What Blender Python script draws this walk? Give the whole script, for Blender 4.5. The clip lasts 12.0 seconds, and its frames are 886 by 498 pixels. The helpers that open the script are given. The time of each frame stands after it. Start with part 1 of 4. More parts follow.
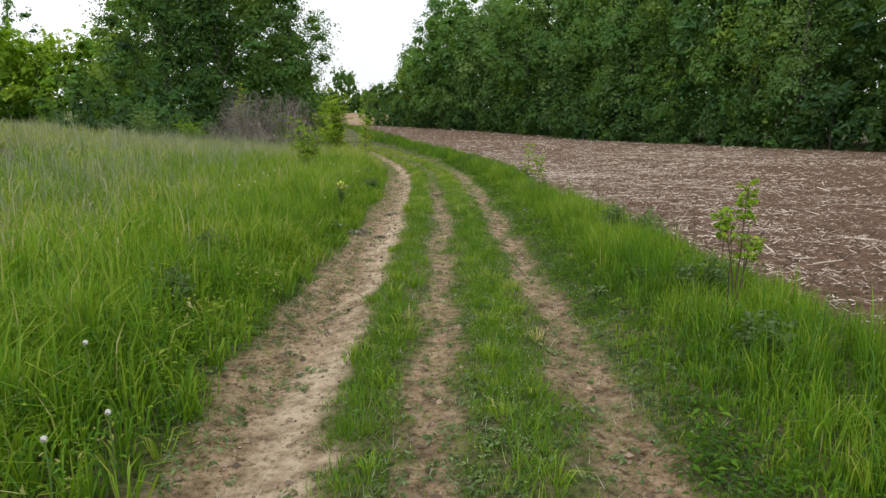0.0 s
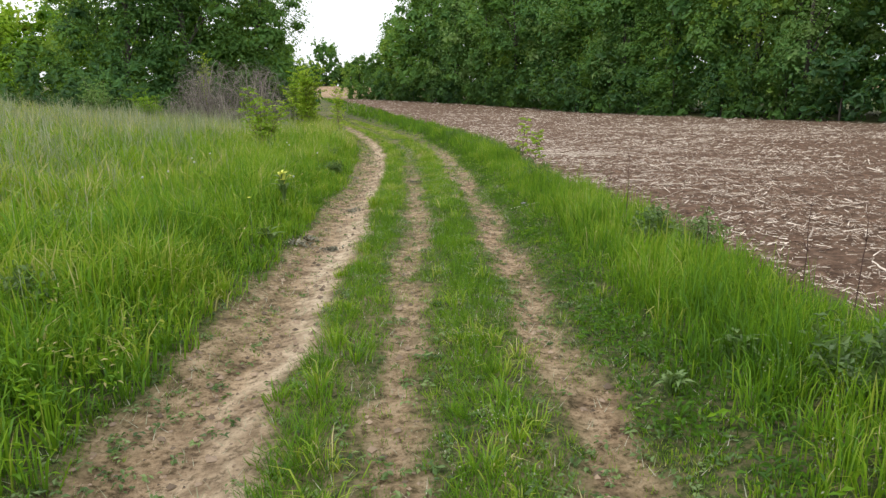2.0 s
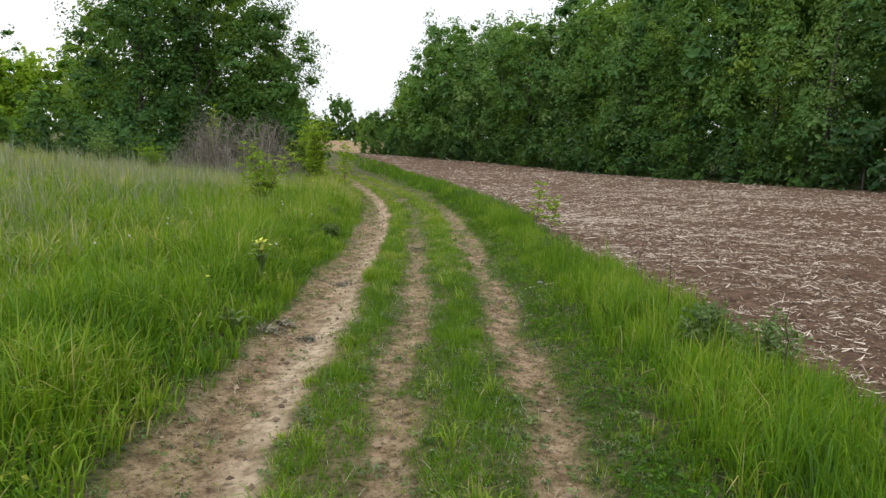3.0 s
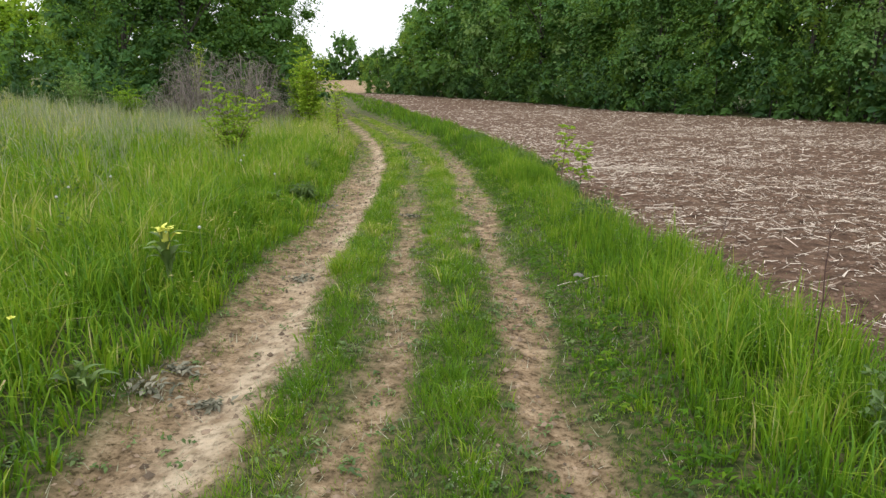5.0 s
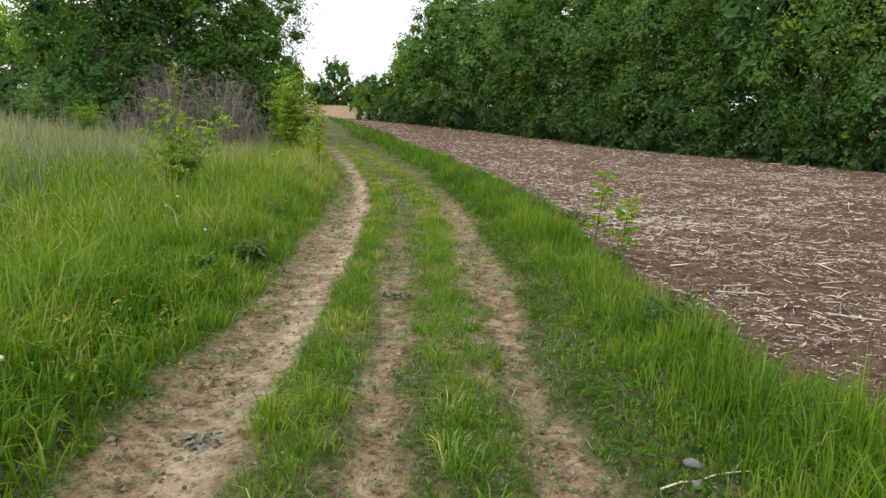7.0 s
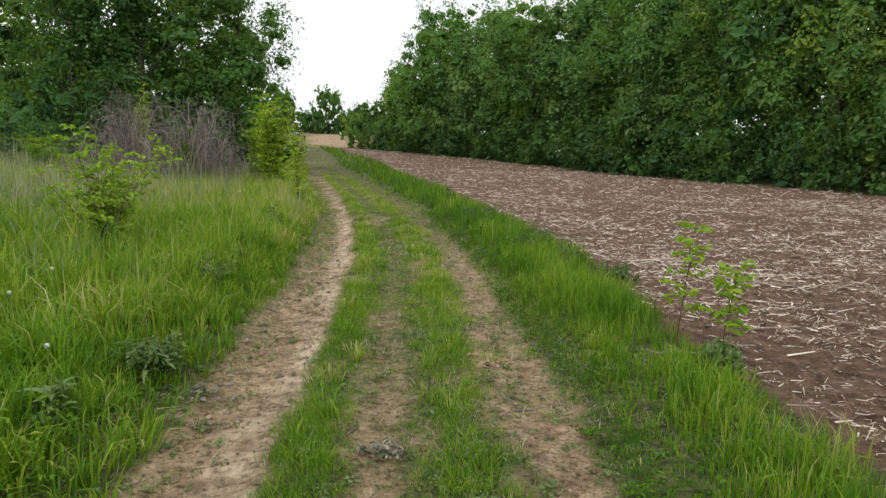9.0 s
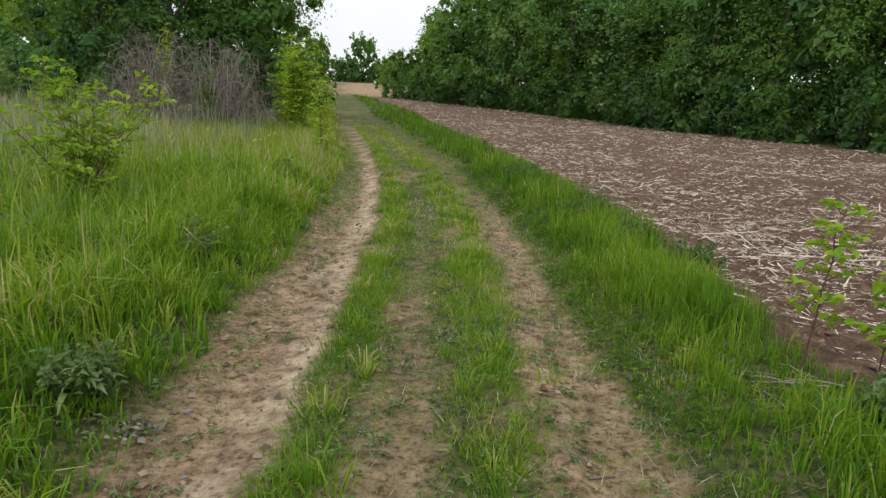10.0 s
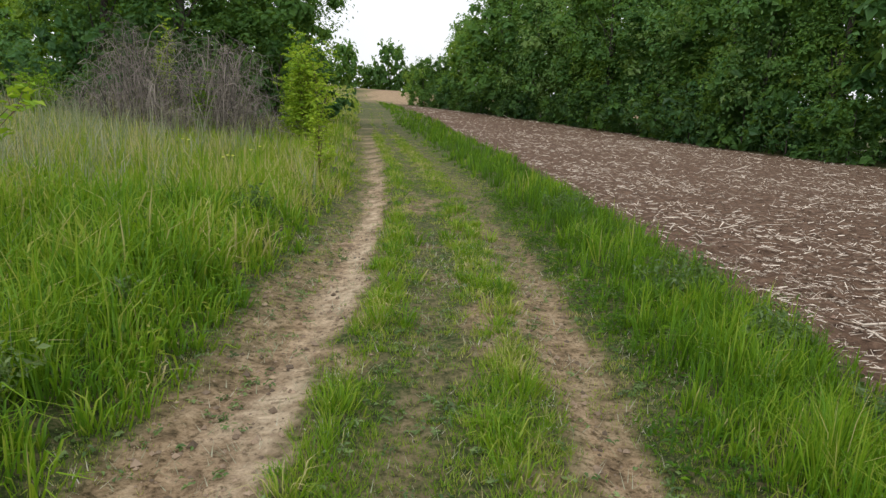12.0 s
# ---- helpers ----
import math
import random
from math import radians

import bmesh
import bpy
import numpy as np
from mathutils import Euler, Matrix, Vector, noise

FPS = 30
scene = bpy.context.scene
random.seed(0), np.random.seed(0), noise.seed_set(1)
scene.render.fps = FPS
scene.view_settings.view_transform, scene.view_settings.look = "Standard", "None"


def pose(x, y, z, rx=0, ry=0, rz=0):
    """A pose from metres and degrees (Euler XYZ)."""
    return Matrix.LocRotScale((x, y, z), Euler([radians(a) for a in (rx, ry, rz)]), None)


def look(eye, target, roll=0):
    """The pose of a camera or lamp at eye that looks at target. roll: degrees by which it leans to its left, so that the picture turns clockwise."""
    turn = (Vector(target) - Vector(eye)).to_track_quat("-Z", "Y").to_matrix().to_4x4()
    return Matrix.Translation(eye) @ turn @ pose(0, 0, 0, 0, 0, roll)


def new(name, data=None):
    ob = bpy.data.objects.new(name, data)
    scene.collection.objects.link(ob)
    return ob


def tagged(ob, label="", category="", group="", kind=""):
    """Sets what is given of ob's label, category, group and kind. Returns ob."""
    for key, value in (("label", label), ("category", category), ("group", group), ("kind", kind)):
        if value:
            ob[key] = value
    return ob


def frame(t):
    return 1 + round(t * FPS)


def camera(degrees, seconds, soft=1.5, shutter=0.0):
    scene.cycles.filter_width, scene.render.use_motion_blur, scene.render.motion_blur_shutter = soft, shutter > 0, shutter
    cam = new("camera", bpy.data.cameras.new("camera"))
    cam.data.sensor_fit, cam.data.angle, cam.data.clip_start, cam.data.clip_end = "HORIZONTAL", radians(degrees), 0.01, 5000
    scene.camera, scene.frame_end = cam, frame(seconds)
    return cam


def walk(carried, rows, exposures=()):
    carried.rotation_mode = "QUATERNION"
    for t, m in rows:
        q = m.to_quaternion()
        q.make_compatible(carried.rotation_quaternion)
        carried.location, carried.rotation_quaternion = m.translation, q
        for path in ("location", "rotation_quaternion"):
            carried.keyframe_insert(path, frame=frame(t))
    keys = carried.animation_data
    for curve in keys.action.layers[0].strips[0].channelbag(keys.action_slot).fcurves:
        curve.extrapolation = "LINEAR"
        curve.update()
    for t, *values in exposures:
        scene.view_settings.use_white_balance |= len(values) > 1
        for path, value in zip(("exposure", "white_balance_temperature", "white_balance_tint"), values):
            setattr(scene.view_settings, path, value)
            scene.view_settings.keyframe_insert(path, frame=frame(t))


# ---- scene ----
cam = camera(68.6, 12.0, soft=1.4)
METRES, EYE, TILT, LEAN, TURN = 14.7, 1.5, 0.0, 0.0, 0.0
ROWS = [
    (0.0, 0.0, 0.0, 0.0, -0.07, -10.95, 0.36),
    (0.5, -0.0018, 0.0413, 0.0008, 1.4, -12.1, 0.07),
    (1.0, 0.0027, 0.0853, -0.0013, 3.47, -13.92, 2.64),
    (1.5, 0.009, 0.1262, -0.0037, -3.2, -13.31, 1.4),
    (2.0, 0.01, 0.1657, -0.0036, -1.3, -13.22, 0.75),
    (2.5, 0.016, 0.2049, -0.002, 0.52, -11.65, 0.9),
    (3.0, 0.0156, 0.2448, 0.0007, -0.21, -8.42, -0.79),
    (5.0, 0.0246, 0.3986, -0.0003, 0.58, -13.65, 0.28),
    (5.5, 0.0214, 0.4378, 0.0008, 0.19, -11.92, 1.01),
    (6.0, 0.0235, 0.4807, 0.0001, 0.84, -13.76, -1.13),
    (6.5, 0.0194, 0.5207, 0.0011, -1.15, -10.63, -2.13),
    (8.5, 0.008, 0.678, 0.0009, 4.76, -14.0, -1.32),
    (9.0, 0.0068, 0.7222, 0.0018, -0.88, -8.81, -1.27),
    (9.5, 0.0039, 0.7677, -0.0024, 4.53, -11.37, -4.27),
    (10.0, 0.0038, 0.8114, -0.0028, 2.19, -13.04, -2.35),
    (10.5, -0.0004, 0.8565, -0.0014, 2.55, -13.49, -1.97),
    (11.0, 0.0015, 0.9001, -0.0003, 5.1, -11.06, -2.37),
    (11.5, -0.0011, 0.9456, 0.0004, 2.12, -10.06, -1.57),
    (12.0, -0.0016, 0.9922, -0.0023, 4.57, -12.42, -3.52),
]
EXPOSURES = ((0, -0.1), (0.5, -0.13), (1, -0.15), (1.5, 0.12), (2, 0.22), (2.5, -0.03), (3, -0.08), (4, 0.05), (5, 0.2), (5.5, -0.1), (6, 0), (6.5, -0.03), (7.5, 0.2), (8.5, 0.4), (9, -0.06), (9.5, -0.15), (10, -0.16), (10.5, 0.1), (11, -0.01), (11.5, -0.07), (12, -0.09))
walk(cam, [(t, pose(0, 0, EYE, TILT, LEAN, TURN) @ pose(METRES * x, METRES * y, METRES * z, 90 + pitch, roll, yaw)) for t, x, y, z, yaw, pitch, roll in ROWS], EXPOSURES)

# ---- world, sun and exposure ----
SUN_EL, SUN_AZ = radians(58), radians(215)
world = bpy.data.worlds.new("overcast_sky")
scene.world = world
world.use_nodes = True
wn, wl = world.node_tree.nodes, world.node_tree.links
wn.clear()
sky = wn.new("ShaderNodeTexSky")
sky.sky_type, sky.sun_disc, sky.sun_elevation, sky.sun_rotation = "NISHITA", False, SUN_EL, SUN_AZ
sky.dust_density, sky.air_density = 4.0, 1.0
dim = wn.new("ShaderNodeVectorMath"); dim.operation = "SCALE"; dim.inputs["Scale"].default_value = 0.12
wl.new(sky.outputs[0], dim.inputs[0])
wtc = wn.new("ShaderNodeTexCoord")
wno = wn.new("ShaderNodeTexNoise"); wno.inputs["Scale"].default_value = 2.2; wno.inputs["Detail"].default_value = 5
wl.new(wtc.outputs["Generated"], wno.inputs["Vector"])
wra = wn.new("ShaderNodeValToRGB")
wra.color_ramp.elements[0].position, wra.color_ramp.elements[0].color = 0.3, (1.12, 1.15, 1.20, 1)
wra.color_ramp.elements[1].position, wra.color_ramp.elements[1].color = 0.7, (1.38, 1.38, 1.38, 1)
wl.new(wno.outputs["Fac"], wra.inputs[0])
wxyz = wn.new("ShaderNodeSeparateXYZ"); wl.new(wtc.outputs["Generated"], wxyz.inputs[0])
wgr = wn.new("ShaderNodeMapRange")
wgr.inputs["From Min"].default_value, wgr.inputs["From Max"].default_value = 0.0, 1.0
wgr.inputs["To Min"].default_value, wgr.inputs["To Max"].default_value = 1.0, 1.3
wl.new(wxyz.outputs["Z"], wgr.inputs["Value"])
wsc = wn.new("ShaderNodeVectorMath"); wsc.operation = "SCALE"
wl.new(wra.outputs[0], wsc.inputs[0]); wl.new(wgr.outputs[0], wsc.inputs["Scale"])
wmx = wn.new("ShaderNodeMix"); wmx.data_type = "RGBA"; wmx.inputs[0].default_value = 0.85
wl.new(dim.outputs[0], wmx.inputs[6]); wl.new(wsc.outputs[0], wmx.inputs[7])
wbg = wn.new("ShaderNodeBackground"); wbg.inputs[1].default_value = 1.0
wou = wn.new("ShaderNodeOutputWorld")
wl.new(wmx.outputs[2], wbg.inputs[0]); wl.new(wbg.outputs[0], wou.inputs[0])

sun = new("sun", bpy.data.lights.new("sun", "SUN"))
sun.data.energy, sun.data.angle, sun.data.color = 0.7, radians(20), (1.0, 0.96, 0.9)
sun.matrix_world = look((0, 0, 40), Vector((0, 0, 40)) - Vector((math.sin(SUN_AZ) * math.cos(SUN_EL), math.cos(SUN_AZ) * math.cos(SUN_EL), math.sin(SUN_EL))))


# ---- materials ----
def nodes_of(name):
    m = bpy.data.materials.new(name)
    m.use_nodes = True
    m.node_tree.nodes.clear()
    return m, m.node_tree.nodes, m.node_tree.links


def ramp(n, stops):
    r = n.new("ShaderNodeValToRGB")
    e = r.color_ramp.elements
    while len(e) < len(stops):
        e.new(0.5)
    for el, (p, c) in zip(e, stops):
        el.position, el.color = p, (*c, 1)
    return r


def noise_node(n, l, vec, scale, detail=4.0, rough=0.6):
    t = n.new("ShaderNodeTexNoise")
    t.inputs["Scale"].default_value, t.inputs["Detail"].default_value, t.inputs["Roughness"].default_value = scale, detail, rough
    l.new(vec, t.inputs["Vector"])
    return t


def mixc(n, l, fac, a, b, blend="MIX"):
    m = n.new("ShaderNodeMix")
    m.data_type, m.blend_type = "RGBA", blend
    for socket, v in ((m.inputs[0], fac), (m.inputs[6], a), (m.inputs[7], b)):
        if hasattr(v, "links"):
            l.new(v, socket)
        elif isinstance(v, tuple):
            socket.default_value = (*v, 1)
        else:
            socket.default_value = v
    return m.outputs[2]


def leaf_material(name, stops, through_share=0.3, gloss=0.015, rough=0.5, vary=0.25):
    """Plant tissue: colour by each blade's or leaf's own tone, with a patchy second scale; partly lets light through."""
    m, n, l = nodes_of(name)
    at = n.new("ShaderNodeAttribute"); at.attribute_name = "tone"
    geo = n.new("ShaderNodeNewGeometry")
    inf = n.new("ShaderNodeObjectInfo")
    big = noise_node(n, l, geo.outputs["Position"], 0.55, 3)
    s1 = n.new("ShaderNodeMath"); s1.operation = "MULTIPLY_ADD"; s1.inputs[1].default_value = vary; s1.inputs[2].default_value = -vary * 0.5
    l.new(big.outputs["Fac"], s1.inputs[0])
    s2 = n.new("ShaderNodeMath"); s2.operation = "ADD"
    l.new(at.outputs["Fac"], s2.inputs[0]); l.new(s1.outputs[0], s2.inputs[1])
    s3 = n.new("ShaderNodeMath"); s3.operation = "MULTIPLY_ADD"; s3.inputs[1].default_value = 0.4; s3.inputs[2].default_value = -0.2
    l.new(inf.outputs["Random"], s3.inputs[0])
    s4 = n.new("ShaderNodeMath"); s4.operation = "ADD"
    l.new(s2.outputs[0], s4.inputs[0]); l.new(s3.outputs[0], s4.inputs[1])
    r = ramp(n, stops)
    l.new(s4.outputs[0], r.inputs[0])
    d = n.new("ShaderNodeBsdfDiffuse"); l.new(r.outputs[0], d.inputs[0])
    t = n.new("ShaderNodeBsdfTranslucent")
    l.new(mixc(n, l, 0.5, r.outputs[0], (0.22, 0.32, 0.008)), t.inputs[0])
    a = n.new("ShaderNodeMixShader"); a.inputs[0].default_value = through_share
    l.new(d.outputs[0], a.inputs[1]); l.new(t.outputs[0], a.inputs[2])
    g = n.new("ShaderNodeBsdfGlossy"); g.inputs["Roughness"].default_value = rough; g.inputs[0].default_value = (1, 1, 1, 1)
    b = n.new("ShaderNodeMixShader"); b.inputs[0].default_value = gloss
    l.new(a.outputs[0], b.inputs[1]); l.new(g.outputs[0], b.inputs[2])
    o = n.new("ShaderNodeOutputMaterial"); l.new(b.outputs[0], o.inputs[0])
    return m


def dry_material(name, dark, light, rough=0.85, scale=9.0):
    """Bark, straw and dead stems: two tones with streaks and a fine relief."""
    m, n, l = nodes_of(name)
    at = n.new("ShaderNodeAttribute"); at.attribute_name = "tone"
    geo = n.new("ShaderNodeNewGeometry")
    no = noise_node(n, l, geo.outputs["Position"], scale, 5)
    s = n.new("ShaderNodeMath"); s.operation = "MULTIPLY_ADD"; s.inputs[1].default_value = 0.6; s.inputs[2].default_value = -0.3
    l.new(no.outputs["Fac"], s.inputs[0])
    s2 = n.new("ShaderNodeMath"); s2.operation = "ADD"
    l.new(s.outputs[0], s2.inputs[0]); l.new(at.outputs["Fac"], s2.inputs[1])
    r = ramp(n, [(0.1, dark), (0.9, light)])
    l.new(s2.outputs[0], r.inputs[0])
    p = n.new("ShaderNodeBsdfPrincipled"); p.inputs["Roughness"].default_value = rough
    l.new(r.outputs[0], p.inputs["Base Color"])
    bu = n.new("ShaderNodeBump"); bu.inputs["Strength"].default_value = 0.5; bu.inputs["Distance"].default_value = 0.01
    l.new(no.outputs["Fac"], bu.inputs["Height"]); l.new(bu.outputs[0], p.inputs["Normal"])
    o = n.new("ShaderNodeOutputMaterial"); l.new(p.outputs[0], o.inputs[0])
    return m


def ground_material():
    """Track dirt, ploughed soil and thatch, mixed by the ground's own cover masks."""
    m, n, l = nodes_of("earth")
    geo = n.new("ShaderNodeNewGeometry")
    pos = geo.outputs["Position"]
    def mask(name):
        a = n.new("ShaderNodeAttribute"); a.attribute_name = name
        return a.outputs["Fac"]
    fine, mid, big = noise_node(n, l, pos, 45, 6, 0.7), noise_node(n, l, pos, 7, 5, 0.65), noise_node(n, l, pos, 0.9, 4)
    dirt = ramp(n, [(0.32, (0.16, 0.112, 0.068)), (0.48, (0.38, 0.276, 0.172)), (0.66, (0.58, 0.445, 0.30))])
    l.new(mid.outputs["Fac"], dirt.inputs[0])
    crumbs = ramp(n, [(0.36, (0.42, 0.36, 0.3)), (0.52, (1, 1, 1))])
    l.new(fine.outputs["Fac"], crumbs.inputs[0])
    spots = noise_node(n, l, pos, 21, 5, 0.7)
    spot = ramp(n, [(0.38, (0.30, 0.28, 0.22)), (0.46, (0.95, 0.95, 0.95)), (0.62, (1.15, 1.15, 1.15))])
    l.new(spots.outputs["Fac"], spot.inputs[0])
    dirt_c = mixc(n, l, 0.75, dirt.outputs[0], crumbs.outputs[0], "MULTIPLY")
    dirt_c = mixc(n, l, 0.9, dirt_c, spot.outputs[0], "MULTIPLY")
    bigr = ramp(n, [(0.3, (0.78, 0.76, 0.74)), (0.7, (1.1, 1.08, 1.05))])
    l.new(big.outputs["Fac"], bigr.inputs[0])
    dirt_c = mixc(n, l, 1.0, dirt_c, bigr.outputs[0], "MULTIPLY")
    pale = ramp(n, [(0.36, (0.38, 0.28, 0.18)), (0.58, (0.68, 0.555, 0.40))])
    l.new(mid.outputs["Fac"], pale.inputs[0])
    dirt_c = mixc(n, l, mask("worn"), dirt_c, mixc(n, l, 0.6, pale.outputs[0], spot.outputs[0], "MULTIPLY"))
    soil = ramp(n, [(0.32, (0.06, 0.035, 0.022)), (0.55, (0.172, 0.107, 0.071)), (0.75, (0.29, 0.19, 0.13))])
    l.new(mid.outputs["Fac"], soil.inputs[0])
    soil_c = mixc(n, l, 0.6, soil.outputs[0], crumbs.outputs[0], "MULTIPLY")
    # scattered straw too small or far to be laid singly
    mp = n.new("ShaderNodeMapping"); mp.inputs["Scale"].default_value = (7.5, 12.0, 5.0); mp.inputs["Rotation"].default_value = (0, 0, 0.35)
    l.new(pos, mp.inputs["Vector"])
    vo = n.new("ShaderNodeTexNoise"); vo.inputs["Scale"].default_value = 1.0; vo.inputs["Detail"].default_value = 6; vo.inputs["Roughness"].default_value = 0.75
    l.new(mp.outputs[0], vo.inputs["Vector"])
    straw = ramp(n, [(0.56, (0, 0, 0)), (0.66, (1, 1, 1))])
    l.new(vo.outputs["Fac"], straw.inputs[0])
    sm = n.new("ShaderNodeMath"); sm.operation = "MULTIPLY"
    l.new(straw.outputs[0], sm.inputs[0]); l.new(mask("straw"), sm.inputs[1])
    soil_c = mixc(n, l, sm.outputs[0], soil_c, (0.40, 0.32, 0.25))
    thatch = ramp(n, [(0.36, (0.030, 0.045, 0.012)), (0.48, (0.065, 0.09, 0.024)), (0.6, (0.16, 0.14, 0.07))])
    l.new(spots.outputs["Fac"], thatch.inputs[0])
    c = mixc(n, l, mask("dirt"), thatch.outputs[0], dirt_c)
    c = mixc(n, l, mask("field"), c, soil_c)
    p = n.new("ShaderNodeBsdfPrincipled"); p.inputs["Roughness"].default_value = 0.95
    p.inputs["Specular IOR Level"].default_value = 0.2
    l.new(c, p.inputs["Base Color"])
    ad = n.new("ShaderNodeMath"); ad.operation = "MULTIPLY_ADD"; ad.inputs[1].default_value = 0.4
    l.new(fine.outputs["Fac"], ad.inputs[0]); l.new(spots.outputs["Fac"], ad.inputs[2])
    bu = n.new("ShaderNodeBump"); bu.inputs["Strength"].default_value = 1.0; bu.inputs["Distance"].default_value = 0.05
    l.new(ad.outputs[0], bu.inputs["Height"]); l.new(bu.outputs[0], p.inputs["Normal"])
    o = n.new("ShaderNodeOutputMaterial"); l.new(p.outputs[0], o.inputs[0])
    return m


EARTH = ground_material()
GRASS = leaf_material("grass_blade", [(0.0, (0.040, 0.115, 0.012)), (0.35, (0.105, 0.25, 0.015)), (0.62, (0.205, 0.36, 0.018)), (0.85, (0.36, 0.41, 0.06)), (1.0, (0.58, 0.50, 0.25))], 0.38)
DRY_GRASS = leaf_material("dry_grass", [(0.0, (0.14, 0.2, 0.08)), (0.5, (0.34, 0.36, 0.24)), (1.0, (0.60, 0.57, 0.46))], 0.25)
WEED = leaf_material("weed_leaf", [(0.0, (0.034, 0.078, 0.02)), (0.5, (0.088, 0.16, 0.042)), (1.0, (0.20, 0.285, 0.095))], 0.25, 0.03, 0.4)
CROWN = leaf_material("tree_leaf", [(0.0, (0.05, 0.12, 0.038)), (0.4, (0.092, 0.21, 0.054)), (0.75, (0.15, 0.30, 0.066)), (1.0, (0.26, 0.39, 0.065))], 0.45, 0.012, 0.45, 0.35)
CROWN_BLUE = leaf_material("tree_leaf_grey_green", [(0.0, (0.042, 0.115, 0.042)), (0.4, (0.08, 0.20, 0.060)), (0.75, (0.13, 0.275, 0.075)), (1.0, (0.22, 0.35, 0.11))], 0.43, 0.015, 0.45, 0.3)
YOUNG = leaf_material("young_leaf", [(0.0, (0.085, 0.21, 0.016)), (0.5, (0.21, 0.39, 0.024)), (1.0, (0.42, 0.54, 0.05))], 0.45)
BARK = dry_material("bark", (0.035, 0.028, 0.022), (0.14, 0.12, 0.10))
TWIG = dry_material("dead_twig", (0.06, 0.052, 0.046), (0.34, 0.295, 0.25))
STRAW = dry_material("maize_straw", (0.18, 0.125, 0.085), (0.80, 0.71, 0.60))
PUFF = dry_material("seed_head", (0.42, 0.42, 0.38), (0.70, 0.70, 0.66))
YELLOW = dry_material("yellow_petal", (0.5, 0.56, 0.05), (0.8, 0.8, 0.18))
STEM = dry_material("green_stem", (0.07, 0.12, 0.03), (0.17, 0.24, 0.07))
RED_STEM = dry_material("red_brown_stem", (0.06, 0.03, 0.025), (0.17, 0.09, 0.07))
CLOD = dry_material("soil_clod", (0.09, 0.052, 0.034), (0.25, 0.165, 0.12))
PEBBLE = dry_material("dirt_crumb", (0.10, 0.072, 0.048), (0.38, 0.28, 0.195))


# ---- plan: the track, the field edge, the wood's edge and the lie of the land ----
rng = np.random.default_rng(7)


def smooth(a, b, v):
    s = np.clip((np.asarray(v, float) - a) / (b - a), 0, 1)
    return s * s * (3 - 2 * s)


def lattice(x, y, seed=0):
    """Value noise on a unit lattice, 0 to 1."""
    x, y = np.asarray(x, float), np.asarray(y, float)
    i, j = np.floor(x).astype(np.int64), np.floor(y).astype(np.int64)
    fx, fy = x - i, y - j
    fx, fy = fx * fx * (3 - 2 * fx), fy * fy * (3 - 2 * fy)
    def h(a, b):
        k = (a * 374761393 + b * 668265263 + seed * 982451653) & 0xFFFFFFFF
        k = ((k ^ (k >> 13)) * 1274126177) & 0xFFFFFFFF
        return ((k ^ (k >> 16)) & 0xFFFF) / 65535.0
    return (h(i, j) * (1 - fx) + h(i + 1, j) * fx) * (1 - fy) + (h(i, j + 1) * (1 - fx) + h(i + 1, j + 1) * fx) * fy


def rough2(x, y, seed=0):
    return 0.6 * lattice(x, y, seed) + 0.4 * lattice(np.asarray(x) * 2.3, np.asarray(y) * 2.3, seed + 1)


def track(y):
    return np.interp(y, (-40, 0, 10, 16, 20, 25, 30, 40, 60, 80, 110, 150, 400), (0.2, -0.1, -0.09, -0.25, -0.5, -1.14, -2.05, -4.15, -8.2, -12.0, -18.6, -28, -95))


def field_edge(y):
    return np.interp(y, (-40, 0, 6, 10, 13, 16, 20, 25, 28, 35, 50, 65, 76, 110, 150, 400), (3.2, 3.0, 2.95, 2.7, 2.25, 2.2, 2.25, 1.75, 1.4, 0.5, -1.9, -3.9, -6.3, -16, -29, -95))


def wood_edge(y):
    return np.interp(y, (-60, 12, 31, 44, 54, 68, 80, 92, 104, 112), (62, 31, 21.5, 16.6, 14.0, 10.8, 5, -2, -9, -13))


def lie(x, y):
    """The broad lie of the land."""
    x, y = np.asarray(x, float), np.asarray(y, float)
    u = x - track(y)
    z = 1.2 * smooth(55, 112, y) + 3.0 * smooth(108, 160, y) + 1.0 * smooth(3.0, 22, -u) + 0.12 * smooth(1.15, 1.9, -u)
    z = z + 0.07 * smooth(1.2, 1.7, u) * (1 - smooth(0, 0.5, x - field_edge(y)))
    return z + 2.5 * smooth(160, 400, y)


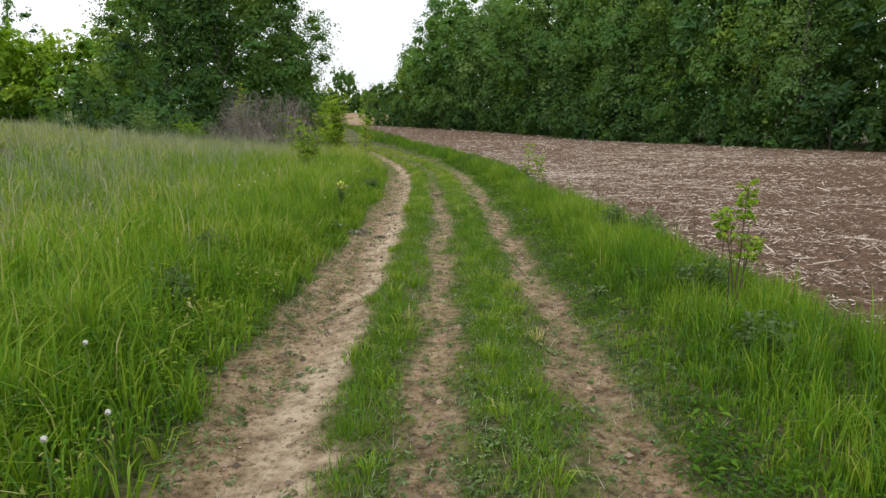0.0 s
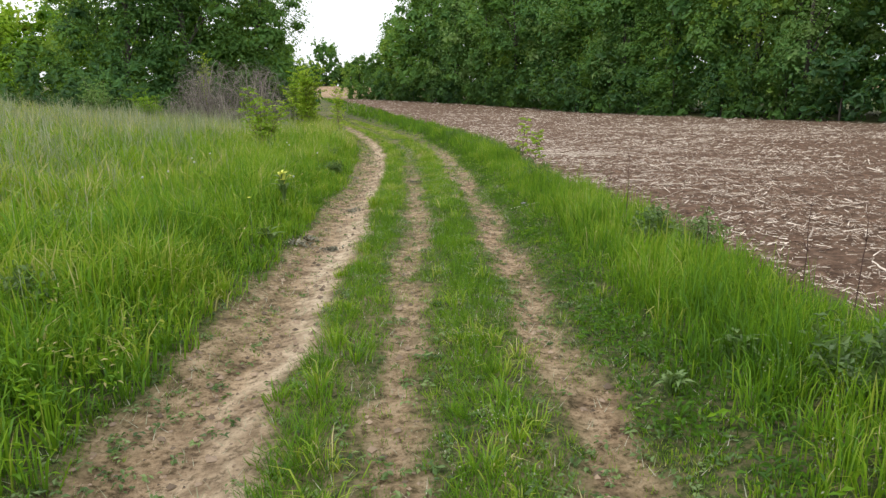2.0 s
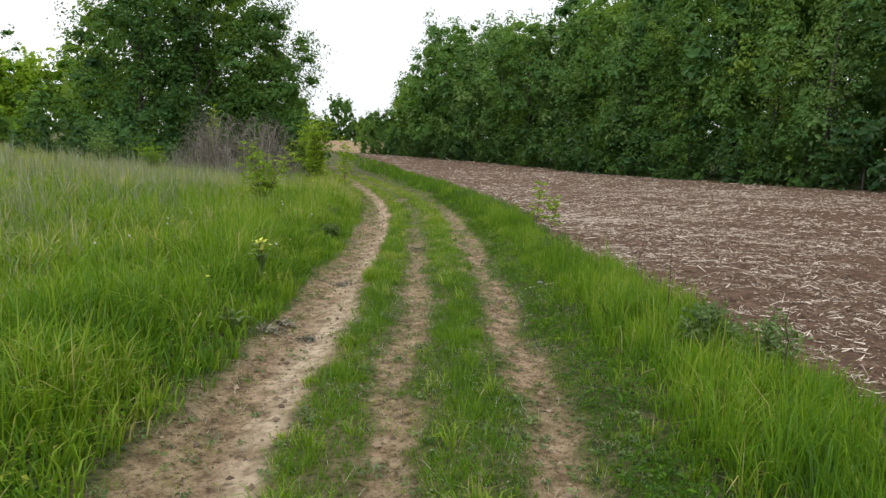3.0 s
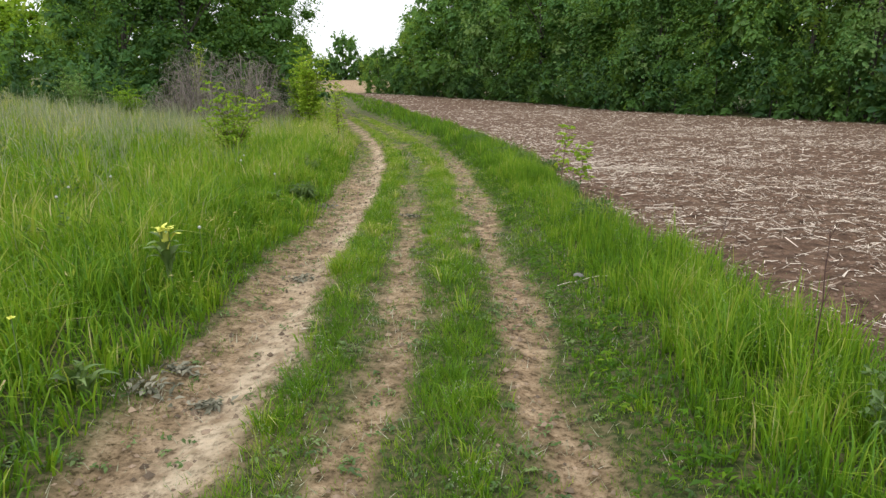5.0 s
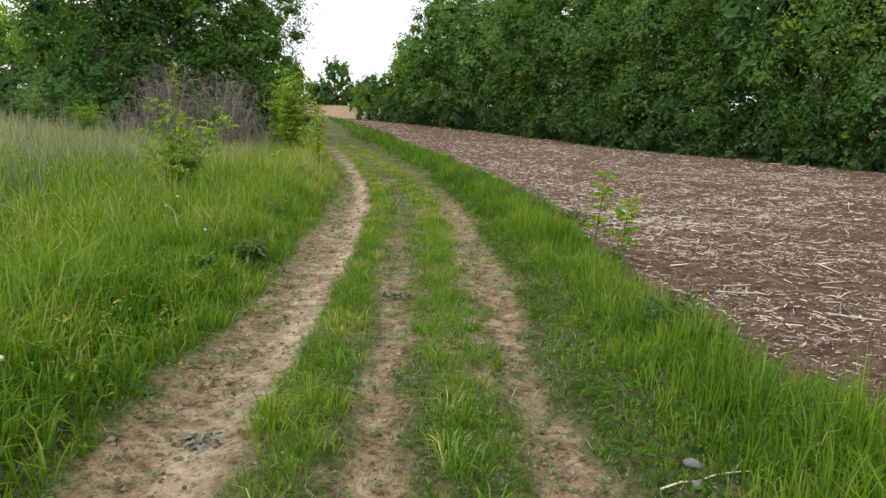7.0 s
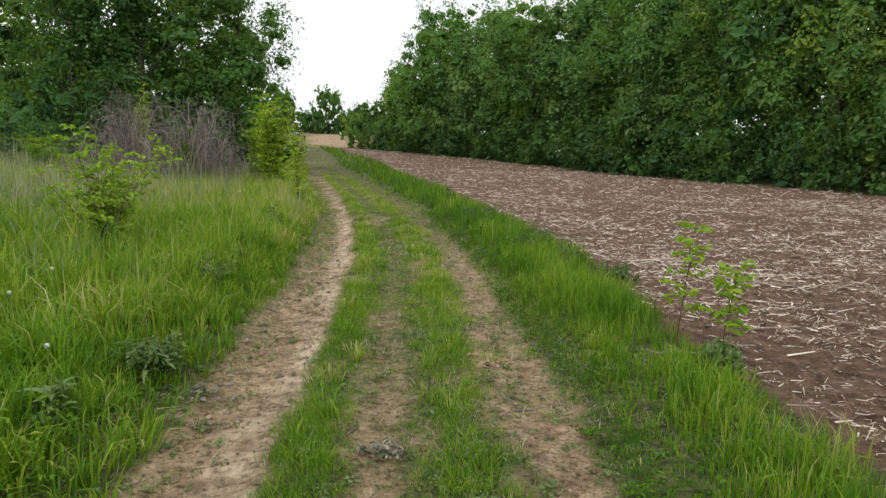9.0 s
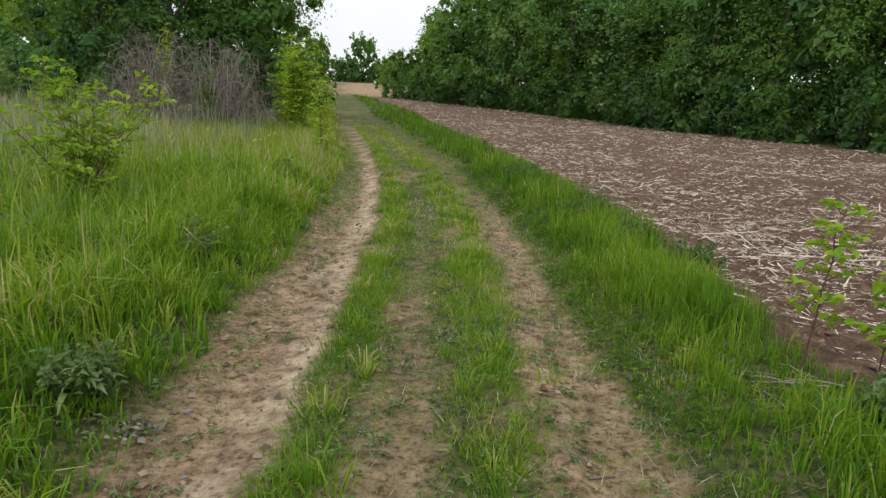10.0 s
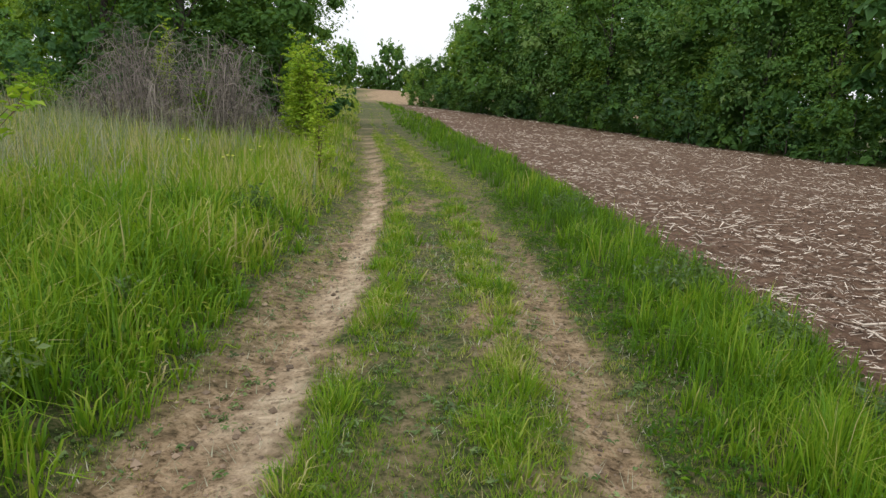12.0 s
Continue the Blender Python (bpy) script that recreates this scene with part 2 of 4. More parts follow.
def cover(x, y):
    """How much of the ground is bare dirt and how much ploughed field, with ragged edges."""
    u = x - track(y)
    j = (rough2(x * 2.2, y * 1.1, 3) - 0.5) * 0.34 + (lattice(x * 9, y * 7, 5) - 0.5) * 0.12
    v = u + j
    left = smooth(-1.26, -1.10, v) * (1 - smooth(-0.56, -0.42, v)) * (0.8 + 0.2 * smooth(-1.0, -0.8, v))
    left = left * (1 - 0.7 * smooth(17, 24, y) * np.maximum(smooth(-0.80, -0.92, v), smooth(-0.62, -0.52, v))) * (1 - 0.6 * smooth(34, 60, y))
    mid = smooth(-0.14, -0.04, v) * (1 - smooth(0.1, 0.24, v)) * (0.85 - 0.5 * smooth(12, 17, y)) * (1 - smooth(16, 24, y))
    right = smooth(0.74, 0.86, v + 0.14 * smooth(13, 16, y)) * (1 - smooth(1.04, 1.16, v)) * (0.72 + 0.28 * smooth(0.4, 0.6, lattice(x * 4, y * 2.5, 9))) * (1 - 0.8 * smooth(15, 30, y))
    dirt = np.maximum(np.maximum(left, mid), right)
    inner = smooth(-0.5, -0.4, v) * (1 - smooth(0.7, 0.8, v))
    dirt = np.maximum(dirt, inner * smooth(0.45, 0.75, rough2(x * 3.1, y * 2.1, 8)) * (0.30 + 0.45 * smooth(9, 14, y)) * (1 - 0.6 * smooth(20, 30, y)))
    field = smooth(-0.16, 0.06, x - field_edge(y) + j * 1.2)
    return dirt, field


def height(x, y):
    x, y = np.asarray(x, float), np.asarray(y, float)
    u = x - track(y)
    z = lie(x, y)
    rut = np.exp(-((u + 0.82) / 0.27) ** 2) * 0.055 + np.exp(-((u - 0.98) / 0.2) ** 2) * 0.045 + np.exp(-((u - 0.05) / 0.14) ** 2) * 0.02
    z = z - rut * (1 - 0.5 * smooth(20, 40, y))
    near = 1 - smooth(40, 70, y)
    dirt, field = cover(x, y)
    z = z + near * (0.03 * (rough2(x * 2.6, y * 1.9, 11) - 0.5) + dirt * 0.018 * (rough2(x * 11, y * 11, 12) - 0.5))
    z = z + field * (0.05 * (rough2(x * 2.2, y * 3.2, 14) - 0.5) + 0.09 * near * (rough2(x * 5, y * 5, 15) - 0.5)) - 0.02 * field
    return z


# ---- mesh helpers ----
def fast_mesh(name, verts, sizes, loops, mat, tone=None, flat=False):
    me = bpy.data.meshes.new(name)
    verts, sizes, loops = np.asarray(verts, np.float32), np.asarray(sizes, np.int32), np.asarray(loops, np.int32)
    me.vertices.add(len(verts)); me.vertices.foreach_set("co", verts.ravel())
    me.loops.add(len(loops)); me.loops.foreach_set("vertex_index", loops)
    me.polygons.add(len(sizes))
    me.polygons.foreach_set("loop_start", np.concatenate(([0], np.cumsum(sizes)[:-1])).astype(np.int32))
    me.polygons.foreach_set("use_smooth", np.full(len(sizes), not flat))
    if tone is not None:
        a = me.attributes.new("tone", "FLOAT", "POINT")
        a.data.foreach_set("value", np.asarray(tone, np.float32))
    me.materials.append(mat)
    me.update(calc_edges=True)
    return me


def part(name, me, parent, m=None):
    ob = new(name, me)
    ob.parent = parent
    if m is not None:
        ob.matrix_basis = m
    return ob


def short_blade_mesh(name, base, tall, wide, lean, heading, tone, mat):
    """Short or far grass: one slim pointed blade a row."""
    n = len(base)
    turn = rng.uniform(0, 6.283, n)
    w = np.stack([np.cos(turn) * wide / 2, np.sin(turn) * wide / 2, np.full(n, 0.0)], 1)
    tip = base + np.stack([np.cos(heading) * lean * tall, np.sin(heading) * lean * tall, tall * (1 - 0.32 * lean)], 1)
    v = np.stack([base - w - (0, 0, 0.01), base + w - (0, 0, 0.01), tip], 1)
    return fast_mesh(name, v.reshape(-1, 3), np.full(n, 3), np.arange(n * 3), mat, np.repeat(tone, 3))


def blade_mesh(name, base, tall, wide, lean, heading, tone, mat):
    """Grass: a tapering blade a row, in two lengths, bowing over to its heading."""
    n = len(base)
    hx, hy = np.cos(heading), np.sin(heading)
    turn = rng.uniform(0, 6.283, n)
    wx, wy = np.cos(turn) * wide / 2, np.sin(turn) * wide / 2
    v = np.zeros((n, 5, 3), np.float32)
    v[:, 0] = base + np.stack([-wx, -wy, np.full(n, -0.015)], 1)
    v[:, 1] = base + np.stack([wx, wy, np.full(n, -0.015)], 1)
    mid = base + np.stack([hx * lean * tall * 0.38, hy * lean * tall * 0.38, tall * (0.62 - 0.1 * lean)], 1)
    side = np.stack([wx, wy, np.zeros(n)], 1) * 0.8
    v[:, 2], v[:, 3] = mid + side, mid - side
    v[:, 4] = base + np.stack([hx * lean * tall * 1.05, hy * lean * tall * 1.05, tall * (1 - 0.62 * lean ** 1.4)], 1)
    o = (np.arange(n) * 5)[:, None]
    loops = (o + np.array([0, 1, 2, 3, 3, 2, 4])).ravel()
    sizes = np.tile([4, 3], n)
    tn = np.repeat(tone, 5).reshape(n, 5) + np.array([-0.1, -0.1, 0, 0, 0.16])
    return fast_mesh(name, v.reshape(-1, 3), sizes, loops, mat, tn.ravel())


def leaves_mesh(name, at, size, normal, tone, mat, slim=0.6):
    """Folded rhombic leaves, each at a place, facing its normal."""
    n = len(at)
    nrm = normal / np.maximum(np.linalg.norm(normal, axis=1, keepdims=True), 1e-6)
    r = rng.normal(size=(n, 3))
    a = np.cross(nrm, r); a /= np.maximum(np.linalg.norm(a, axis=1, keepdims=True), 1e-6)
    b = np.cross(nrm, a)
    s = np.asarray(size)[:, None]
    v = np.zeros((n, 4, 3), np.float32)
    v[:, 0], v[:, 2] = at - a * s * 0.5, at + a * s * 0.5
    v[:, 1], v[:, 3] = at + b * s * slim * 0.5 + nrm * s * 0.16, at - b * s * slim * 0.5 + nrm * s * 0.16
    o = (np.arange(n) * 4)[:, None]
    loops = (o + np.array([0, 1, 2, 0, 2, 3])).ravel()
    return fast_mesh(name, v.reshape(-1, 3), np.full(n * 2, 3), loops, mat, np.repeat(tone, 4), True)


class Tubes:
    """Collects bent, tapering tubes into one mesh."""
    def __init__(self, sides=5):
        self.k, self.v, self.f, self.t, self.n = sides, [], [], [], 0

    def add(self, points, r0, r1, tone=0.5):
        p = np.asarray(points, float)
        m, k = len(p), self.k
        d = np.gradient(p, axis=0)
        d /= np.maximum(np.linalg.norm(d, axis=1, keepdims=True), 1e-9)
        ref = np.array([0.31, 0.95, 0.05]) if abs(d[0][2]) > 0.7 else np.array([0.0, 0.0, 1.0])
        a = np.cross(d, ref); a /= np.maximum(np.linalg.norm(a, axis=1, keepdims=True), 1e-9)
        b = np.cross(d, a)
        r = np.linspace(r0, r1, m)[:, None, None]
        an = np.arange(k) * 2 * np.pi / k
        ring = p[:, None] + r * (a[:, None] * np.cos(an)[None, :, None] + b[:, None] * np.sin(an)[None, :, None])
        self.v.append(ring.reshape(-1, 3))
        i, j = np.meshgrid(np.arange(m - 1), np.arange(k), indexing="ij")
        q = np.stack([i * k + j, i * k + (j + 1) % k, (i + 1) * k + (j + 1) % k, (i + 1) * k + j], -1).reshape(-1, 4)
        self.f.append(q + self.n)
        self.t.append(np.full(m * k, tone))
        self.n += m * k

    def mesh(self, name, mat):
        f = np.concatenate(self.f)
        return fast_mesh(name, np.concatenate(self.v), np.full(len(f), 4), f.ravel(), mat, np.concatenate(self.t))


# ---- ground: one sheet out to the horizon ----
def spaced(lo, hi, near_lo, near_hi, step, grow):
    mids = list(np.arange(near_lo, near_hi + 1e-6, step))
    out, s, v = [], step, near_hi
    while v < hi:
        s *= grow; v += s; out.append(v)
    back, s, v = [], step, near_lo
    while v > lo:
        s *= grow; v -= s; back.append(v)
    return np.array(back[::-1] + mids + out)


gx = spaced(-900, 900, -1.7, 5.6, 0.09, 1.14)
gy = spaced(-300, 1800, 1.8, 22.0, 0.12, 1.08)
GX, GY = np.meshgrid(gx, gy)
GZ = height(GX, GY)
GD, GF = cover(GX, GY)
inside = 1 - smooth(-0.5, 1.5, GX - wood_edge(GY)) * (1 - smooth(108, 113, GY))
GF = GF * inside
GD = np.maximum(GD, GF * smooth(108, 118, GY))
GF = GF * (1 - smooth(108, 118, GY))
nx, ny = len(gx), len(gy)
ii, jj = np.meshgrid(np.arange(nx - 1), np.arange(ny - 1))
quads = np.stack([jj * nx + ii, jj * nx + ii + 1, (jj + 1) * nx + ii + 1, (jj + 1) * nx + ii], -1).reshape(-1, 4)
ground_mesh = fast_mesh("ground", np.stack([GX, GY, GZ], -1).reshape(-1, 3), np.full(len(quads), 4), quads.ravel(), EARTH)
GU = GX - track(GY) + (rough2(GX * 2.2, GY * 1.1, 3) - 0.5) * 0.3
GW = np.exp(-((GU + 0.62 + 0.1 * smooth(17, 24, GY)) / 0.13) ** 2) * (0.4 + 0.6 * smooth(0.35, 0.6, rough2(GX * 4, GY * 1.6, 16))) * (1 - 0.45 * smooth(19, 28, GY))
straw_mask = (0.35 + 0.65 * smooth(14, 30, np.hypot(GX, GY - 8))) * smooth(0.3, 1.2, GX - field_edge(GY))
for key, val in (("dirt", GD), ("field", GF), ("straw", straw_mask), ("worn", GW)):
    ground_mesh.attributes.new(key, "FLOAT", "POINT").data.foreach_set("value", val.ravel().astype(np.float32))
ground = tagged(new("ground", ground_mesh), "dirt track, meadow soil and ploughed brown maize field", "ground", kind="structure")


# ---- trees and the wood ----
def crown_points(lobes, count, r):
    """Places and outward ways on ragged leafy sprays that point up and outward, tapering to their tips."""
    w = np.array([q[3] ** 2 for q in lobes]); w /= w.sum()
    pick = r.choice(len(lobes), count, p=w)
    L = np.array(lobes)[pick]
    d = r.normal(size=(count, 3)); d /= np.linalg.norm(d, axis=1, keepdims=True)
    d[:, 2] = np.where(d[:, 2] < -0.3, -d[:, 2] * 0.6, d[:, 2])
    # inner share: filler leaves added near each clump's centre to block the sky
    inner = r.uniform(size=count) < 0.36
    way = np.array(lobes)[:, :3] * np.array([1, 1, 0]); way /= np.maximum(np.linalg.norm(way, axis=1, keepdims=True), 0.3)
    axis = way * 0.55 + np.array([0, 0, 0.95]) + r.normal(0, 0.22, (len(lobes), 3))
    axis = (axis / np.linalg.norm(axis, axis=1, keepdims=True))[pick]
    along = r.uniform(-0.75, 1.0, count)
    rad = L[:, 3] * np.where(inner, r.uniform(0.05, 0.5, count), (1.0 - 0.78 * np.maximum(along, 0)) * (r.uniform(0.35, 1.0, count) ** 0.5 + np.maximum(r.normal(0, 0.12, count), 0)) * 0.92)
    p = L[:, :3] + d * rad[:, None] * np.array([1, 1, 0.8]) + axis * np.where(inner, 0.0, along * L[:, 3] * 1.25)[:, None]
    return p, d + axis * 0.25, pick, inner


def tree_parts(seed, tall, reach, count, leaf, foot=0.06, mat=CROWN, tone=0.45, belly=0.42, lobes_n=46, tip=0.35, core=2.1):
    """A tapered trunk with limbs, and a crown of clumps that starts at foot x tall."""
    r = np.random.default_rng(seed)
    wood, lobes = Tubes(5), []
    top = np.array([r.normal(0, 0.05) * tall, r.normal(0, 0.05) * tall, tall * 0.9])
    s = np.linspace(0, 1, 8)[:, None]
    spine = s * top + np.sin(s * 5 + seed) * np.array([0.02, 0.015, 0]) * tall * s
    spine[0, 2] = -0.2
    wood.add(spine, 0.018 * tall, 0.003 * tall, 0.4)
    for k in range(lobes_n):
        h = foot + (0.98 - foot) * ((k + r.uniform(0, 1)) / lobes_n)
        env = (min(1, (h - foot + 0.12) / max(belly - foot, 0.1)) ** 0.6 if h < belly else 1 - (1 - tip) * ((h - belly) / (1 - belly)) ** 1.4)
        if h > 0.93:
            env *= 0.5
        an = k * 2.4 + r.uniform(-0.5, 0.5)
        out = reach * env * (r.uniform(0.6, 1.0) if k % 3 else r.uniform(0.0, 0.5))
        size = reach * r.uniform(0.22, 0.42) * (0.75 + 0.4 * env)
        c = np.array([math.cos(an) * out, math.sin(an) * out, h * tall]) + top * np.array([h, h, 0])
        lobes.append((*c, size))
        if k % 3 == 0:
            a = spine[min(7, int(max(0.08, h - 0.16) * 8))]
            m = (a + c) / 2 + np.array([0, 0, 0.05 * tall * r.uniform(-0.3, 1)])
            wood.add([a, m * 0.5 + a * 0.5 + r.normal(0, 0.04, 3), m, c], 0.006 * tall, 0.0016 * tall, 0.5)
    p, d, pick, inner = crown_points(lobes, count, r)
    loose = r.uniform(size=count) < 0.15
    p = np.where(loose[:, None], p + r.normal(0, 0.075 * reach, (count, 3)), p)
    p[:, 2] = np.maximum(p[:, 2], 0.12)
    nrm = d * 1.1 + r.normal(0, 0.3, (count, 3)) + np.array([0, 0, 0.3])
    lobe_tone = r.normal(0, 0.18, lobes_n)
    tn = tone + lobe_tone[pick] + r.normal(0, 0.08, count)
    # the filler leaves are enlarged by core, beyond the tree's own leaf size
    sizes = leaf * r.uniform(0.6, 1.35, count) * np.where(inner, core, 1.0)
    return wood.mesh("wood", BARK), leaves_mesh("foliage", p, sizes, nrm, tn, mat, 0.62)


def plant_tree(name, label, category, meshes, x, y, turn=0.0, scale=1.0, stretch=1.0, group=""):
    e = tagged(new(name), label, category, group)
    part("trunk_and_limbs", meshes[0], e)
    part("foliage", meshes[1], e)
    e.matrix_basis = pose(x, y, float(lie(x, y)) - 0.05, 0, 0, turn) @ Matrix.Diagonal((scale, scale, scale * stretch, 1))
    return e


# wood crowns are toned lighter, so light on the treetops is in the leaf colour
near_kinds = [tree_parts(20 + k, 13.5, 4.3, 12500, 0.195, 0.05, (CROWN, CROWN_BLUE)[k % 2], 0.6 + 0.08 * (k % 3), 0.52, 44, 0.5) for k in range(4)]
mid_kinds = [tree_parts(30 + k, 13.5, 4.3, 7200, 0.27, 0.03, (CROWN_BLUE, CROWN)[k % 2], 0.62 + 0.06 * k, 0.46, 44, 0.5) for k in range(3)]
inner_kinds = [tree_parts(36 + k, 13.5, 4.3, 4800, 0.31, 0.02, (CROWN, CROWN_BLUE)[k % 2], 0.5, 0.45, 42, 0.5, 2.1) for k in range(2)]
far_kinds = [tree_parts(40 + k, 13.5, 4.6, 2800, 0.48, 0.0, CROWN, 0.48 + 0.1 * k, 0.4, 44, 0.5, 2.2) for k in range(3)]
# shrub leaves toned dark: shade at the wood's foot is put into their colour
shade_toned_shrubs = [tree_parts(60 + k, 3.6, 2.3, 1000, 0.27, 0.0, (CROWN, CROWN_BLUE)[k % 2], 0.16, 0.45, 26, 0.45) for k in range(3)]
wr = random.Random(5)
front = [(30.0, 13.5), (27.2, 19), (24.5, 24), (23.2, 29.5), (22.2, 34.5), (20.6, 39), (19.6, 43.5), (18.4, 48), (17.6, 52.5), (16.4, 57), (15.4, 61.5), (14.2, 66.5), (12.2, 71.5), (9.6, 76.5), (6.8, 81.5), (3.6, 87)]
for k, (x, y) in enumerate(front):
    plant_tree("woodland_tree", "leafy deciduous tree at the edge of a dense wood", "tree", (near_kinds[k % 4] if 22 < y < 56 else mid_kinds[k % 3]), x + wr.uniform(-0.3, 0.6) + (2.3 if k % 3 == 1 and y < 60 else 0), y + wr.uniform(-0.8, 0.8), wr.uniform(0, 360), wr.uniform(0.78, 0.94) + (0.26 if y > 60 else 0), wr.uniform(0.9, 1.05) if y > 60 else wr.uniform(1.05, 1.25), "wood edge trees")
for row, off in enumerate((5.8, 11.5)):
    for k in range(14):
        y = 18 + k * 6.2 + wr.uniform(-1, 1) + row * 2.5
        x = float(wood_edge(y)) + off + wr.uniform(-1, 1)
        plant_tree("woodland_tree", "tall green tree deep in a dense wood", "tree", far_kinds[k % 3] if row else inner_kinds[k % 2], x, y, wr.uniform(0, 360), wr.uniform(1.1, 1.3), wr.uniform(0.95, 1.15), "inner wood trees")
for x, y, s in ((0.9, 92, 1.1), (-2.0, 97.5, 0.9), (-5.0, 102.5, 0.72), (-8.4, 107, 0.52), (-3.5, 111, 0.9), (-10.6, 110, 0.5), (-12.6, 113.5, 0.42)):
    plant_tree("woodland_tree", "smaller leafy tree at the far end of the wood", "tree", far_kinds[wr.randrange(3)], x, y, wr.uniform(0, 360), s, 1.0, "wood edge trees")
for k in range(30):
    y = 24 + k * 2.75 + wr.uniform(-0.6, 0.6)
    x = float(wood_edge(y)) + wr.uniform(0.3, 1.3)
    plant_tree("shrub", "dense green shrub along the foot of the wood", "shrub", shade_toned_shrubs[k % 3], x, y, wr.uniform(0, 360), wr.uniform(0.75, 1.15), wr.uniform(0.8, 1.2), "wood edge shrubs")

wisp = tree_parts(97, 11.5, 1.6, 420, 0.34, 0.5, CROWN, 0.5, 0.7, 16, 0.5)
plant_tree("thin_tree", "thin tree with bare feathery twigs above the wood", "tree", wisp, -5.8, 106, 0)

# the big tree group by the meadow
big = tree_parts(91, 16.0, 6.6, 30000, 0.185, 0.02, CROWN, 0.5, 0.42, 90, 0.5)
plant_tree("meadow_tree", "large broad dark green tree with low branches in the meadow", "tree", big, -15.2, 46.0, 30)
side = tree_parts(93, 10.5, 3.1, 13000, 0.16, 0.02, CROWN, 0.72, 0.55, 40, 0.5)
plant_tree("meadow_tree", "green tree with ragged outer twigs beside a larger one", "tree", side, -11.4, 48.2, 80)
edge = tree_parts(94, 12.5, 4.4, 14000, 0.17, 0.0, CROWN_BLUE, 0.3, 0.3, 44, 0.4)
plant_tree("meadow_tree", "dark bluish green tree spreading low over the meadow", "tree", edge, -18.6, 44.5, 10)
# backing trees added behind the group to block sky seen through its crowns
for x, y, s in ((-16.0, 52.5, 0.95), (-18.6, 50.5, 0.75), (-22.4, 49.0, 0.72), (-12.8, 53, 0.62)):
    plant_tree("meadow_tree", "added backing tree that blocks sky gaps in the large meadow tree", "tree", far_kinds[wr.randrange(3)], x, y, wr.uniform(0, 360), s)
for k, (x, y, s) in enumerate(((-13.5, 42, 0.8), (-17.5, 41, 0.75), (-10.2, 44.5, 0.9), (-23, 42, 0.9), (-9.4, 47, 0.75))):
    plant_tree("shrub", "green shrub with leaves toned dark for shade under the meadow trees", "shrub", shade_toned_shrubs[k % 3], x, y, wr.uniform(0, 360), s * 1.15, 1.0, "meadow shrubs")
pale = [tree_parts(70 + k, 10.5, 4.8, 1700, 0.6, 0.0, YOUNG, 0.62 if k else 0.4, 0.45, 30, 0.6) for k in range(2)]
for k in range(14):
    x, y = -33 - k * 2.0, 74 + wr.uniform(-3, 3) - k * 0.7 + 4 * (k % 2)
    plant_tree("hedgerow_tree", "yellow-green tree in a distant tree line", "tree", pale[k % 2], x, y, wr.uniform(0, 360), wr.uniform(0.74, 0.94), 1.0, "distant tree line")
feather = tree_parts(77, 15.5, 3.0, 1900, 0.3, 0.15, CROWN_BLUE, 0.7, 0.5, 22, 0.3)
plant_tree("tall_thin_tree", "tall grey-green feathery tree behind a tree line", "tree", feather, -48.5, 76.0, 20)
rise_kinds = [tree_parts(50 + k, 9.5, 5.0, 1100, 0.95, 0.0, CROWN, 0.5, 0.35, 40, 0.6) for k in range(2)]
for k in range(5, 19):
    x, y = -62 + k * 3.0, 157 + wr.uniform(-3, 3)
    tall_one = k in (10, 13)
    s = (0.7 if tall_one else 0.54) + wr.uniform(-0.06, 0.06)
    plant_tree("distant_tree", "distant green tree on the low rise", "tree", rise_kinds[k % 2], x, y, wr.uniform(0, 360), s, 1.45 if tall_one else 1.1, "trees on the rise").location.z -= 0.9


